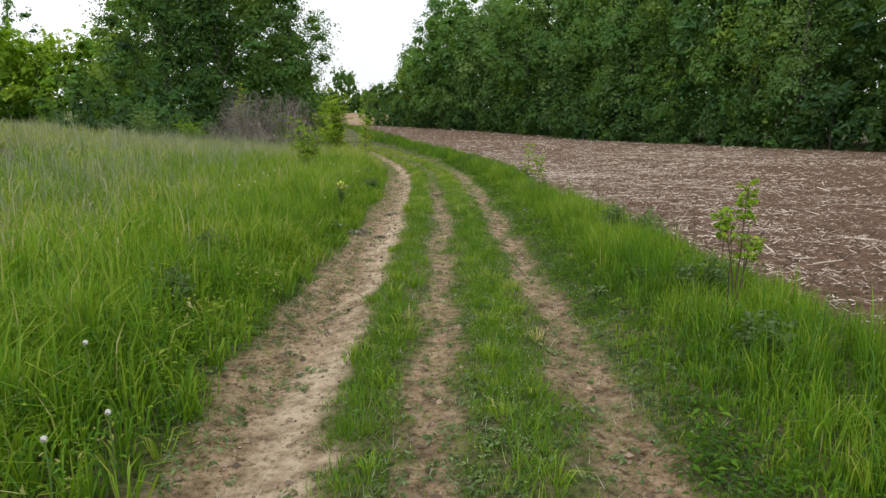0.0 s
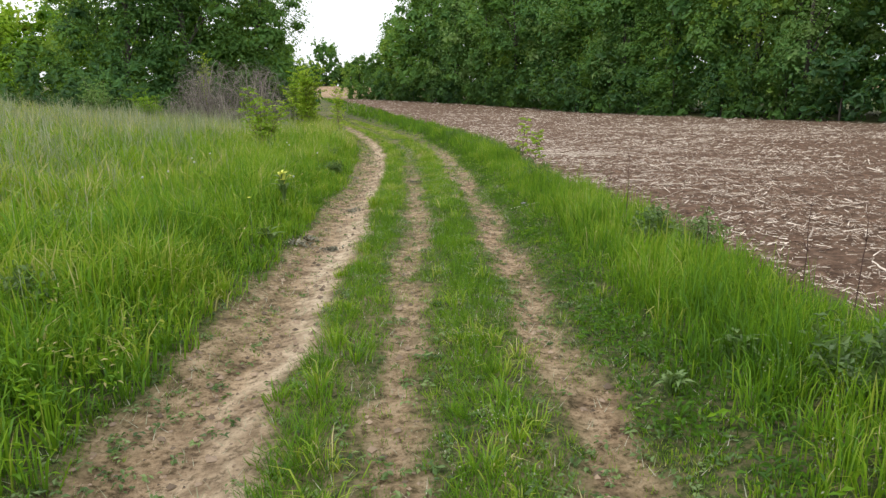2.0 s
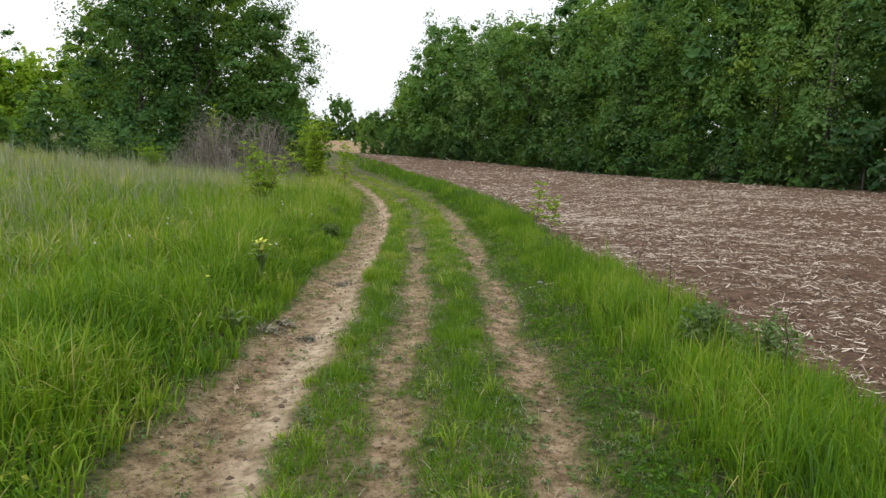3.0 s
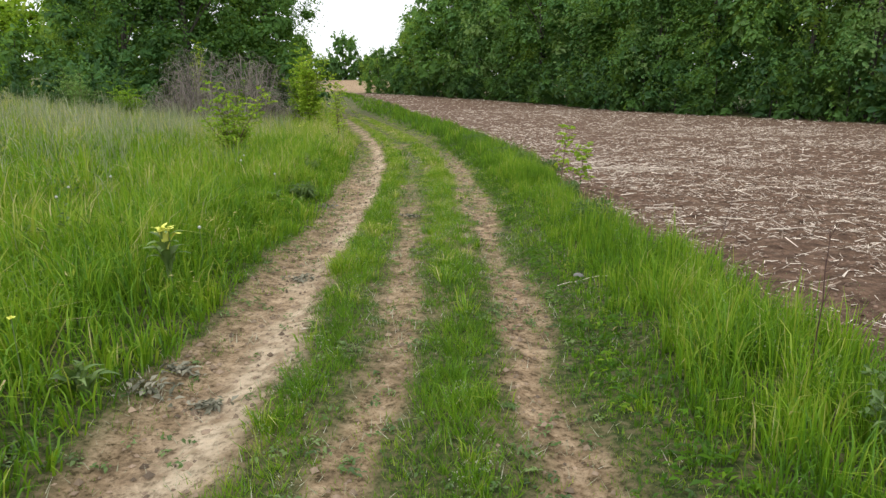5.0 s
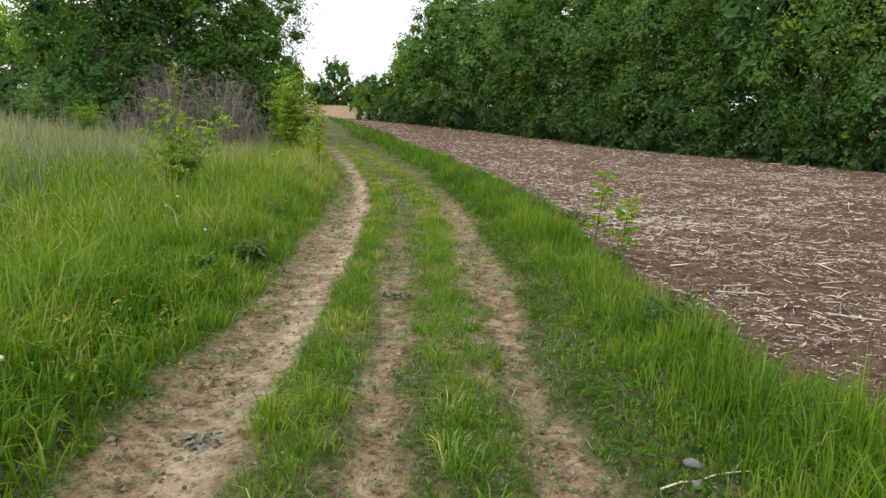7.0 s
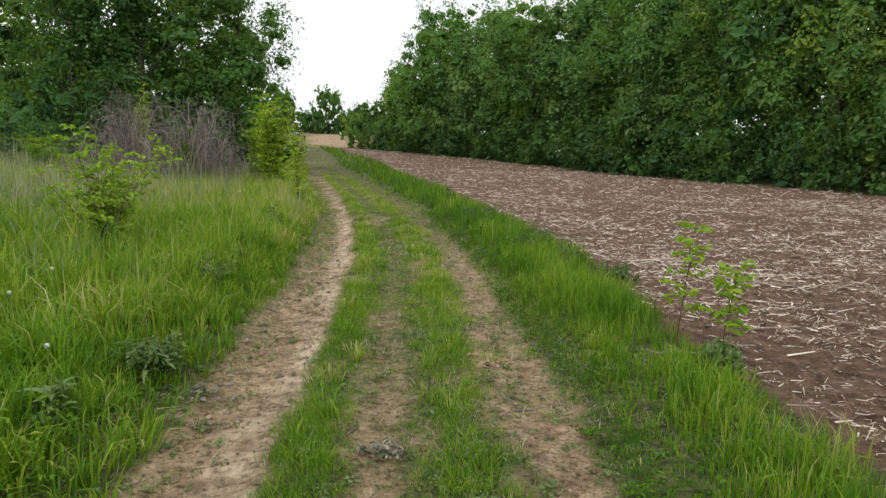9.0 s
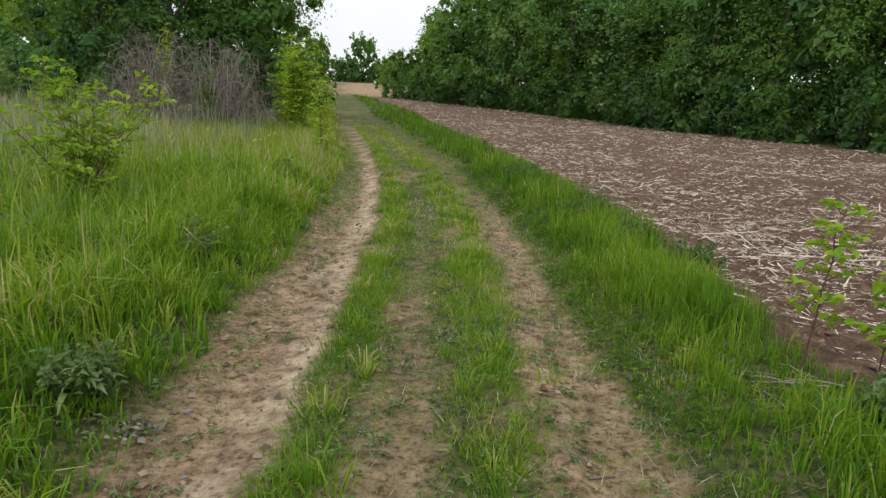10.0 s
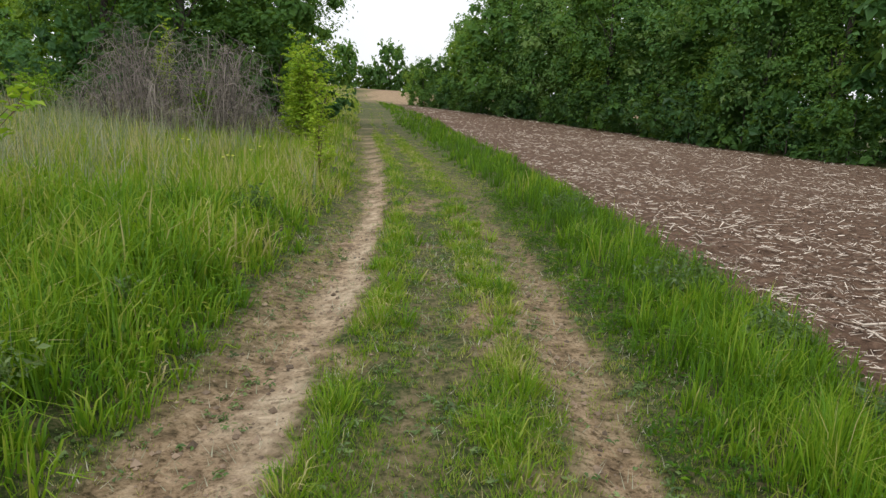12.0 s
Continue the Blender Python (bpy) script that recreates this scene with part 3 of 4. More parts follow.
# ---- shrubs and saplings in the meadow ----
def sapling(name, label, x, y, tall, spread, stems, leaves_per, leaf, mat=YOUNG, bark=RED_STEM, tone=0.5, seed=1, low=0.25, twig=1.0):
    """Upright stems with side twigs that carry rows of paired leaflets."""
    r = np.random.default_rng(seed)
    wood, at, nr = Tubes(4), [], []
    for k in range(stems):
        an = r.uniform(0, 6.28)
        lean = spread * r.uniform(0.15, 0.9) if stems > 1 else spread * 0.15
        h = tall * (1 if k == 0 else r.uniform(0.55, 0.95))
        s = np.linspace(0, 1, 7)[:, None]
        pts = np.array([math.cos(an), math.sin(an), 0]) * lean * s ** 1.5 + np.array([0, 0, h]) * s + r.normal(0, 0.012 * tall, (7, 3)) * s
        wood.add(pts, 0.004 + 0.0025 * tall, 0.0025, r.uniform(0.3, 0.7))
        for q in range(leaves_per):
            f = low + (1 - low) * (q + r.uniform()) / leaves_per
            p = np.array([np.interp(f, s[:, 0], pts[:, c]) for c in range(3)])
            a2 = q * 2.4 + r.uniform(-0.4, 0.4)
            ln = twig * leaf * r.uniform(2.2, 4.2) * (1.1 - 0.5 * f)
            d = np.array([math.cos(a2), math.sin(a2), r.uniform(0.1, 0.8)])
            e = p + d * ln
            wood.add([p, (p + e) / 2 + np.array([0, 0, 0.15 * ln]), e], 0.003, 0.0012, 0.5)
            for g in range(4):
                w = 0.35 + 0.65 * g / 3
                for sgn in (-1, 1):
                    sd = np.cross(d, (0, 0, 1.0)) * sgn * leaf * 0.5
                    at.append(p + d * ln * w + sd + r.normal(0, leaf * 0.12, 3) + np.array([0, 0, 0.12 * ln * (1 - abs(w - 0.5))]))
                    nr.append(np.array([0, 0, 1.0]) + r.normal(0, 0.45, 3) + d * 0.3)
    e = tagged(new(name), label, "sapling")
    part("stems", wood.mesh("stems", bark), e)
    at = np.array(at)
    part("leaves", leaves_mesh("leaves", at, leaf * r.uniform(0.75, 1.3, len(at)), np.array(nr), tone + r.normal(0, 0.16, len(at)), mat, 0.55), e)
    e.matrix_basis = pose(x, y, float(height(x, y)))
    return e


sapling("sapling", "young yellow-green sapling with reddish stems in the grass verge", 2.1, 4.52, 0.98, 0.2, 3, 11, 0.062, tone=0.8, seed=3, low=0.7, twig=0.5)
sapling("sapling", "small yellow-green sapling at the field edge", 1.99, 15.38, 0.92, 0.5, 1, 15, 0.082, tone=0.62, seed=4, twig=0.55)
sapling("sapling", "small yellow-green sapling at the field edge", 2.22, 15.12, 0.68, 0.5, 1, 14, 0.082, tone=0.62, seed=5, twig=0.55)
sapling("bushy_sapling", "bushy light green young shrub standing in meadow grass", -3.82, 18.36, 1.55, 0.9, 12, 15, 0.08, tone=0.7, seed=26, low=0.14)
sapling("tall_sapling", "slim upright yellow-green sapling beside the track", -3.0, 25.7, 1.95, 0.12, 3, 26, 0.085, tone=0.65, seed=7, low=0.1)
sapling("leafy_shrub", "bright green leafy shrub beside the dead brush", -5.25, 32.2, 3.2, 1.0, 12, 26, 0.125, tone=0.8, seed=8, low=0.05)
sapling("leafy_shrub", "bright green leafy shrub beside the dead brush", -6.2, 34.5, 2.7, 0.8, 9, 26, 0.12, tone=0.8, seed=9, low=0.05)
sapling("yellow_green_sapling", "yellow-green young tree rising behind dead brush", -10.8, 35.6, 3.4, 0.35, 5, 26, 0.10, tone=0.85, seed=10, low=0.3)
sapling("green_shrub", "thin green regrowth inside dead brush", -7.7, 31.4, 1.9, 0.5, 6, 14, 0.08, tone=0.2, seed=29, low=0.2)
for k, (x, y, h) in enumerate(((-12.2, 31.5, 1.5), (-13.6, 31.0, 1.7), (-11.4, 30.2, 1.2), (-14.8, 32.5, 1.9))):
    sapling("green_shrub", "low green shrub in rough meadow grass", x, y, h, 0.7, 10, 18, 0.085, CROWN_BLUE if k % 2 else YOUNG, tone=0.8 if k % 2 else 0.5, seed=30 + k, low=0.08)


for k, (x, y, s) in enumerate(((-12.6, 32.6, 0.42), (-14.4, 33.4, 0.5), (-16.4, 34.2, 0.48), (-11.5, 32.0, 0.34), (-18.6, 35.0, 0.52))):
    plant_tree("shrub", "low blue-green shrub among rough meadow grass", "shrub", shade_toned_shrubs[1], x, y, 70.0 * k, s, 1.1, "low meadow shrubs")


def brush_pile(x, y, wide, deep, tall, count, seed, label):
    """A rounded tangle of dead stems that arch over and hang down, with fine drooping twigs."""
    r = np.random.default_rng(seed)
    stems, twigs = Tubes(4), Tubes(3)
    for k in range(count):
        bx, by = r.normal(0, wide * 0.27), r.normal(0, deep * 0.3)
        dome = math.exp(-(bx / (wide * 0.55)) ** 2) * (0.8 + 0.25 * math.sin(bx * 2.6 + seed))
        h = tall * dome * r.uniform(0.45, 1.08)
        an, s = r.uniform(0, 6.28), np.linspace(0, 1, 8)
        reach, arch = r.uniform(0.3, 1.7), r.uniform(0.5, 0.93)
        z = h * np.sin(s * math.pi * arch)
        pts = np.stack([bx + math.cos(an) * reach * s ** 1.2, by + math.sin(an) * reach * s ** 1.2, z], 1) + r.normal(0, 0.06, (8, 3)) * s[:, None]
        thick = r.uniform() < 0.24
        (stems if thick else twigs).add(pts, 0.017 if thick else 0.008, 0.004, r.uniform(0.05, 1.0))
        for q in range(5):
            p = pts[r.integers(3, 8)]
            side, drop = r.normal(0, 0.28, 2), r.uniform(-0.7, 0.2)
            e = p + np.array([side[0], side[1], drop])
            e[2] = max(e[2], 0.1)
            twigs.add([p, (p + e) / 2 + np.array([side[0] * 0.3, side[1] * 0.3, 0.12]), e], 0.005, 0.0025, r.uniform(0.1, 1.1))
    e = tagged(new("brush_pile"), label, "brush")
    part("stems", stems.mesh("stems", TWIG), e)
    part("twigs", twigs.mesh("twigs", TWIG), e)
    e.matrix_basis = pose(x, y, float(lie(x, y)) - 0.05)


brush_pile(-9.5, 31.4, 3.6, 2.0, 2.75, 250, 1, "grey-brown tangle of dead arching stems in the meadow")
brush_pile(-7.5, 32.2, 3.0, 2.0, 2.7, 220, 2, "grey-brown tangle of dead drooping twigs by green shrubs")


# ---- grass ----
def tufts(x0, x1, y0, y1, peak, keep, per, spread):
    """Tuft places where keep(x, y) allows, each repeated per times with a little spread."""
    n = int((x1 - x0) * (y1 - y0) * peak)
    x, y = rng.uniform(x0, x1, n), rng.uniform(y0, y1, n)
    ok = rng.uniform(size=n) < keep(x, y)
    x, y = x[ok], y[ok]
    i = np.repeat(np.arange(len(x)), per)
    a, d = rng.uniform(0, 6.283, len(i)), np.abs(rng.normal(0, spread, len(i)))
    return i, len(x), x[i] + np.cos(a) * d, y[i] + np.sin(a) * d, a


def away(x, y):
    """Rough distance at which the walk passes a place."""
    return np.maximum.reduce([np.full(len(x), 2.7), y - 14.6, np.abs(x) * 1.35])


# plan wedge inside the camera's view; the dense grass is placed to fit it
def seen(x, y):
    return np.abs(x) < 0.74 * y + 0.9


def grow(name, label, zones, tall_of, tone_of, width, lean, mat, spread=0.035, per=8, maker=blade_mesh):
    P, T, W, L, H, C = [], [], [], [], [], []
    for x0, x1, y0, y1, peak, keep in zones:
        i, n, x, y, a = tufts(x0, x1, y0, y1, peak / per, keep, per, spread * max(1.0, math.sqrt(max(y0 - 14.6, 2.7) / 2.7)))
        if not n:
            continue
        own = rng.normal(0, 1, n)[i]
        d = away(x, y)
        tall = tall_of(x, y) * np.clip(1 + 0.2 * own + rng.normal(0, 0.2, len(x)), 0.35, 1.7)
        P.append(np.stack([x, y, height(x, y)], 1)); T.append(tall)
        W.append(width * (d / 2.7) ** 0.62 * rng.uniform(0.7, 1.35, len(x)))
        L.append(np.clip(lean + rng.normal(0, 0.27, len(x)), 0.02, 0.95)); H.append(a + rng.normal(0, 0.5, len(x)))
        C.append(tone_of(x, y) + 0.13 * rng.normal(0, 1, n)[i] + rng.normal(0, 0.14, len(x)))
    cat = np.concatenate
    me = maker(name, cat(P), cat(T), cat(W), cat(L), cat(H), cat(C), mat)
    return tagged(new(name, me), label, "grass", kind="stuff")


def fall(x, y):
    return (2.7 / away(x, y)) ** 1.55


def in_meadow(x, y):
    u = x - track(y) + (rough2(x * 2.2, y * 1.1, 3) - 0.5) * 0.34
    return smooth(-1.16, -1.34, u)


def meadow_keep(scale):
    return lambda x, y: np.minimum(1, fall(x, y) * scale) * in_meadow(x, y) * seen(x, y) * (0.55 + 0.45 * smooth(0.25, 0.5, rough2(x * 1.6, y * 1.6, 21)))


def meadow_tall(x, y):
    u = -(x - track(y)) - 1.25
    return (0.15 + 0.23 * smooth(0, 0.7, u)) * (0.3 + 0.75 * rough2(x * 1.2, y * 1.2, 22) + 0.75 * rough2(x * 3.4, y * 3.0, 24)) + 0.1 * smooth(2, 6, u)


def meadow_tone(x, y):
    u = -(x - track(y))
    return 0.5 + 0.45 * (rough2(x * 0.9, y * 0.9, 23) - 0.5) + 0.3 * (rough2(x * 3.4, y * 3.0, 24) - 0.5) + 0.08 * smooth(2.5, 6, u) + 0.06 * smooth(14, 26, y)


def banded(keep_scale, x_far, peak):
    """Zones of falling density away from the walk."""
    return [(-3.2, -1.0, 1.6, 17.3, peak, meadow_keep(keep_scale)),
            (-9.0, -3.2, 2.5, 17.3, peak * (2.7 / 4.3) ** 1.55, meadow_keep((4.3 / 2.7) ** 1.55 * keep_scale)),
            (-12.0, -1.0, 17.3, 22, peak, meadow_keep(keep_scale)),
            (-20.0, -1.5, 22, 32, peak * (2.7 / 7.4) ** 1.55, meadow_keep((7.4 / 2.7) ** 1.55 * keep_scale)),
            (x_far, -2.5, 32, 75, peak * (2.7 / 17.4) ** 1.55, meadow_keep((17.4 / 2.7) ** 1.55 * keep_scale)),
            (-60, -10, 75, 150, 9, lambda x, y: in_meadow(x, y) * seen(x, y))]


zones = banded(1.0, -45, 1750)
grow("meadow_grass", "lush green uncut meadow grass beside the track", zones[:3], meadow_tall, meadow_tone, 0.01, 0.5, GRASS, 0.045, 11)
grow("far_meadow_grass", "green meadow grass further along the track", zones[3:], meadow_tall, meadow_tone, 0.012, 0.4, GRASS, maker=short_blade_mesh)


def old_grass(scale):
    def keep(x, y):
        u = -(x - track(y))
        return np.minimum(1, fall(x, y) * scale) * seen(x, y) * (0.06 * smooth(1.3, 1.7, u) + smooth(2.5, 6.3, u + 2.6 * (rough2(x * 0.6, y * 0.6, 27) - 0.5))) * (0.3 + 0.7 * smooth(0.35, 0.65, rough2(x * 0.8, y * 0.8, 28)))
    return keep


grow("dry_meadow_grass", "pale dry grass stalks standing among green meadow grass",
     [(-9, -2, 2.5, 17.3, 700, old_grass(1.1)), (-20, -2.5, 17.3, 32, 380, old_grass(1.8)), (-45, -3.5, 32, 60, 110, old_grass(5.0))],
     lambda x, y: 0.42 + 0.3 * smooth(3, 8, -x) + 0.35 * (rough2(x, y, 29) - 0.3), lambda x, y: 0.29 + 0 * x, 0.0048, 0.36, DRY_GRASS, 0.05, 5)


def verge_keep(scale):
    def keep(x, y):
        u = x - track(y) + (rough2(x * 2.2, y * 1.1, 3) - 0.5) * 0.34
        e = field_edge(y) - x + (rough2(x * 1.5, y * 1.5, 31) - 0.5) * 0.5
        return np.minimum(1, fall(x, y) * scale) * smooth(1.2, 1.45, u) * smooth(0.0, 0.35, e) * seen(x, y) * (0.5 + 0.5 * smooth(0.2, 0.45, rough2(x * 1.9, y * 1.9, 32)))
    return keep


def verge_tall(x, y):
    u = x - track(y) - 1.2 + 0.22 * smooth(15, 18, y)
    return (0.05 + 0.235 * smooth(0.2, 0.75, u)) * (0.15 + 0.9 * rough2(x * 1.3, y * 1.3, 33) + 0.75 * rough2(x * 3.1, y * 2.7, 35)) * (1 - 0.45 * smooth(0.6, 0.0, field_edge(y) - x)) * (1 - 0.78 * np.exp(-((y - 15.15) / 0.55) ** 2) * smooth(1.3, 1.6, x))


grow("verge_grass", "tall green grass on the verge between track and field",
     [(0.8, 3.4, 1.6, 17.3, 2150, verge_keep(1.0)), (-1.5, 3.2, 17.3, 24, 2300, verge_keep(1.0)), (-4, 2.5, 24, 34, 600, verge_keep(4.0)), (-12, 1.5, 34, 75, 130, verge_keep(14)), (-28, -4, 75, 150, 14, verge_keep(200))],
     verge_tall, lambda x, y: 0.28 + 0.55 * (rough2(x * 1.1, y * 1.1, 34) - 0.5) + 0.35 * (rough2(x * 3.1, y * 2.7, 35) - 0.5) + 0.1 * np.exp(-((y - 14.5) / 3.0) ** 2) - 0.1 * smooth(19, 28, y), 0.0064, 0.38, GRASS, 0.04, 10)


def track_keep(scale):
    def keep(x, y):
        u = x - track(y)
        dirt, _ = cover(x, y)
        band = smooth(-1.5, -1.3, u) * (1 - smooth(1.3, 1.6, u))
        patch = smooth(0.35, 0.6, rough2(x * 5, y * 4, 41))
        return np.minimum(1, fall(x, y) * scale) * band * ((1 - dirt) * (0.35 + 0.3 * smooth(14, 18, y) + 0.65 * patch) + 0.07 * smooth(0.62, 0.8, rough2(x * 6, y * 5, 42)))
    return keep


def track_tall(x, y):
    u = x - track(y)
    strip = np.exp(-((u + 0.33) / 0.16) ** 2) + np.exp(-((u - 0.5) / 0.2) ** 2)
    return 0.025 + 0.075 * strip * (0.4 + 1.1 * rough2(x * 2.2, y * 1.6, 43))


grow("track_grass", "short trodden grass between the wheel ruts",
     [(-1.7, 1.7, 1.6, 17.3, 5600, track_keep(1.0)), (-3.2, 1.4, 17.3, 26, 5000, track_keep(1.0)), (-7, 1, 26, 45, 1300, track_keep(7)), (-14, -3, 45, 80, 90, track_keep(18)), (-30, -9, 80, 150, 14, track_keep(200))],
     track_tall, lambda x, y: 0.54 + 0.6 * (rough2(x * 1.7, y * 1.7, 44) - 0.45) + 0.26 * smooth(12, 18, y), 0.0062, 0.6, GRASS, 0.03, maker=short_blade_mesh)


# thin filler grass only where the camera's wedge does not reach
def unseen_keep(x, y):
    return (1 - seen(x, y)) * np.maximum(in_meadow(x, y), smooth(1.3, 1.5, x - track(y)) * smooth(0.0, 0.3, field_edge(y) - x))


grow("outer_grass", "sparse green filler grass outside the camera's view", [(-26, 3.2, -9, 26, 45, unseen_keep)], lambda x, y: 0.30 + 0 * x,
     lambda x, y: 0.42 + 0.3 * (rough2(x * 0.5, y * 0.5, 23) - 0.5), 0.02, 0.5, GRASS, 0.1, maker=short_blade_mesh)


def tussock_keep(x, y):
    u = x - track(y)
    return (0.15 + 0.85 * smooth(0.3, 0.6, rough2(x * 2.4, y * 1.6, 49))) * (np.exp(-((u + 0.3) / 0.14) ** 2) + 0.75 * np.exp(-((u - 0.5) / 0.17) ** 2))


grow("track_tussocks", "arching grass tussocks along the middle of the track", [(-1.8, 1.2, 1.6, 24, 880, tussock_keep)], lambda x, y: 0.05 + 0.15 * rough2(x * 2.6, y * 2.2, 47),
     lambda x, y: 0.46 + 0.5 * (rough2(x * 2.6, y * 2.2, 48) - 0.5), 0.0065, 0.72, GRASS, 0.05, 32)


def litter_keep(x, y):
    u = x - track(y)
    return smooth(-1.45, -1.2, u) * (1 - smooth(1.7, 2.1, u)) * (0.25 + 0.75 * smooth(0.4, 0.65, rough2(x * 3, y * 2, 46)))


grow("track_litter", "pale dead grass blades lying on the track", [(-2.0, 2.0, 1.6, 22, 300, litter_keep)], lambda x, y: 0.055 + 0 * x,
     lambda x, y: 0.6 + 0 * x, 0.005, 0.93, DRY_GRASS, 0.08, 4, short_blade_mesh)


def low_weeds():
    """Small flat leaves in scattered rosettes, trodden into the dirt."""
    n = 4800
    y = 1.8 + 24 * rng.uniform(size=n) ** 1.25
    x = track(y) + rng.uniform(-1.45, 1.5, n)
    patch = smooth(0.42, 0.62, rough2(x * 3.3, y * 2.2, 61))
    ok = rng.uniform(size=n) < (0.25 + 0.75 * patch) * (1 - np.exp(-((x - track(y) + 0.62) / 0.16) ** 2))
    x, y = x[ok], y[ok]
    per = 9
    i = np.repeat(np.arange(len(x)), per)
    a, d = rng.uniform(0, 6.28, len(i)), rng.uniform(0.005, 0.045, len(i))
    px, py = x[i] + np.cos(a) * d, y[i] + np.sin(a) * d
    at = np.stack([px, py, height(px, py) + rng.uniform(0.006, 0.03, len(i))], 1)
    nrm = np.stack([np.cos(a) * 0.3, np.sin(a) * 0.3, np.ones(len(i))], 1) + rng.normal(0, 0.3, (len(i), 3))
    me = leaves_mesh("track_weeds", at, rng.uniform(0.014, 0.04, len(i)), nrm, 0.42 + 0.25 * rng.normal(size=len(x))[i] + rng.normal(0, 0.1, len(i)), WEED, 0.5)
    tagged(new("track_weeds", me), "small flat weeds trodden into the dirt track", "weeds", kind="stuff")


low_weeds()


def leafy_floor(name, label, n, place, mat, tone, low, high):
    """Many small broad leaves standing among the grass."""
    x, y = place(n)
    per = 10
    i = np.repeat(np.arange(len(x)), per)
    px, py = x[i] + rng.normal(0, 0.05, len(i)), y[i] + rng.normal(0, 0.05, len(i))
    top = rng.uniform(low, high, len(x))[i]
    at = np.stack([px, py, height(px, py) + top * rng.uniform(0.25, 1.0, len(i))], 1)
    nrm = rng.normal(0, 0.5, (len(i), 3)) + np.array([0, 0, 1.0])
    sz = rng.uniform(0.022, 0.055, len(i)) * (0.7 + 0.6 * rng.uniform(size=len(x))[i])
    me = leaves_mesh(name, at, sz, nrm, tone + 0.2 * rng.normal(size=len(x))[i] + rng.normal(0, 0.1, len(i)), mat, 0.36)
    tagged(new(name, me), label, "weeds", kind="stuff")


def by_right_rut(n):
    y = 1.8 + 24 * rng.uniform(size=n) ** 1.2
    x = track(y) + 1.18 + np.abs(rng.normal(0, 0.32, n))
    ok = (x < field_edge(y)) & (rough2(x * 2.5, y * 2.0, 71) > 0.36)
    return x[ok], y[ok]


def in_the_meadow(n):
    y = 2.2 + 22 * rng.uniform(size=n) ** 1.2
    x = track(y) - 1.3 - np.abs(rng.normal(0, 1.7, n))
    ok = rough2(x * 1.3, y * 1.3, 73) > 0.5
    return x[ok], y[ok]


leafy_floor("verge_weeds", "low dark green broad-leaved weeds along the rut", 1500, by_right_rut, GRASS, 0.26, 0.03, 0.12)
leafy_floor("meadow_weeds", "green broad-leaved herbs among meadow grass", 2200, in_the_meadow, GRASS, 0.36, 0.12, 0.36)


def seed_heads(name, label, n, place, low, high):
    """Open grass panicles: a thin stalk with a loose spray of tiny spikelets."""
    x, y = place(n)
    top = rng.uniform(low, high, len(x))
    lean = rng.normal(0, 0.06, (len(x), 2))
    i = np.repeat(np.arange(len(x)), 14)
    f = rng.uniform(0.6, 1.0, len(i))
    puffy = 0.045 * (1.15 - f) / 0.55
    z0 = height(x, y)
    at = np.stack([x[i] + lean[i, 0] * f + rng.normal(0, 1, len(i)) * puffy, y[i] + lean[i, 1] * f + rng.normal(0, 1, len(i)) * puffy, z0[i] + top[i] * f], 1)
    me = leaves_mesh(name, at, rng.uniform(0.007, 0.014, len(i)), rng.normal(0, 1, (len(i), 3)), 0.3 + rng.normal(0, 0.2, len(i)), DRY_GRASS, 0.45)
    tagged(new(name, me), label, "grass", kind="stuff")


def on_verge(n):
    y = 2.5 + 22 * rng.uniform(size=n)
    x = track(y) + rng.uniform(1.45, 3.0, n)
    ok = (x < field_edge(y) - 0.1) & (rough2(x * 0.9, y * 0.9, 77) > 0.45)
    return x[ok], y[ok]


def on_strips(n):
    y = 2.0 + 20 * rng.uniform(size=n)
    x = track(y) + np.where(rng.uniform(size=n) < 0.35, rng.normal(-0.32, 0.1, n), rng.normal(0.5, 0.13, n))
    ok = rough2(x * 1.1, y * 0.8, 78) > 0.42
    return x[ok], y[ok]


seed_heads("verge_seed_heads", "pale open seed heads above the verge grass", 700, on_verge, 0.26, 0.46)
seed_heads("track_seed_heads", "small pale seed heads among grass on the track", 420, on_strips, 0.08, 0.2)


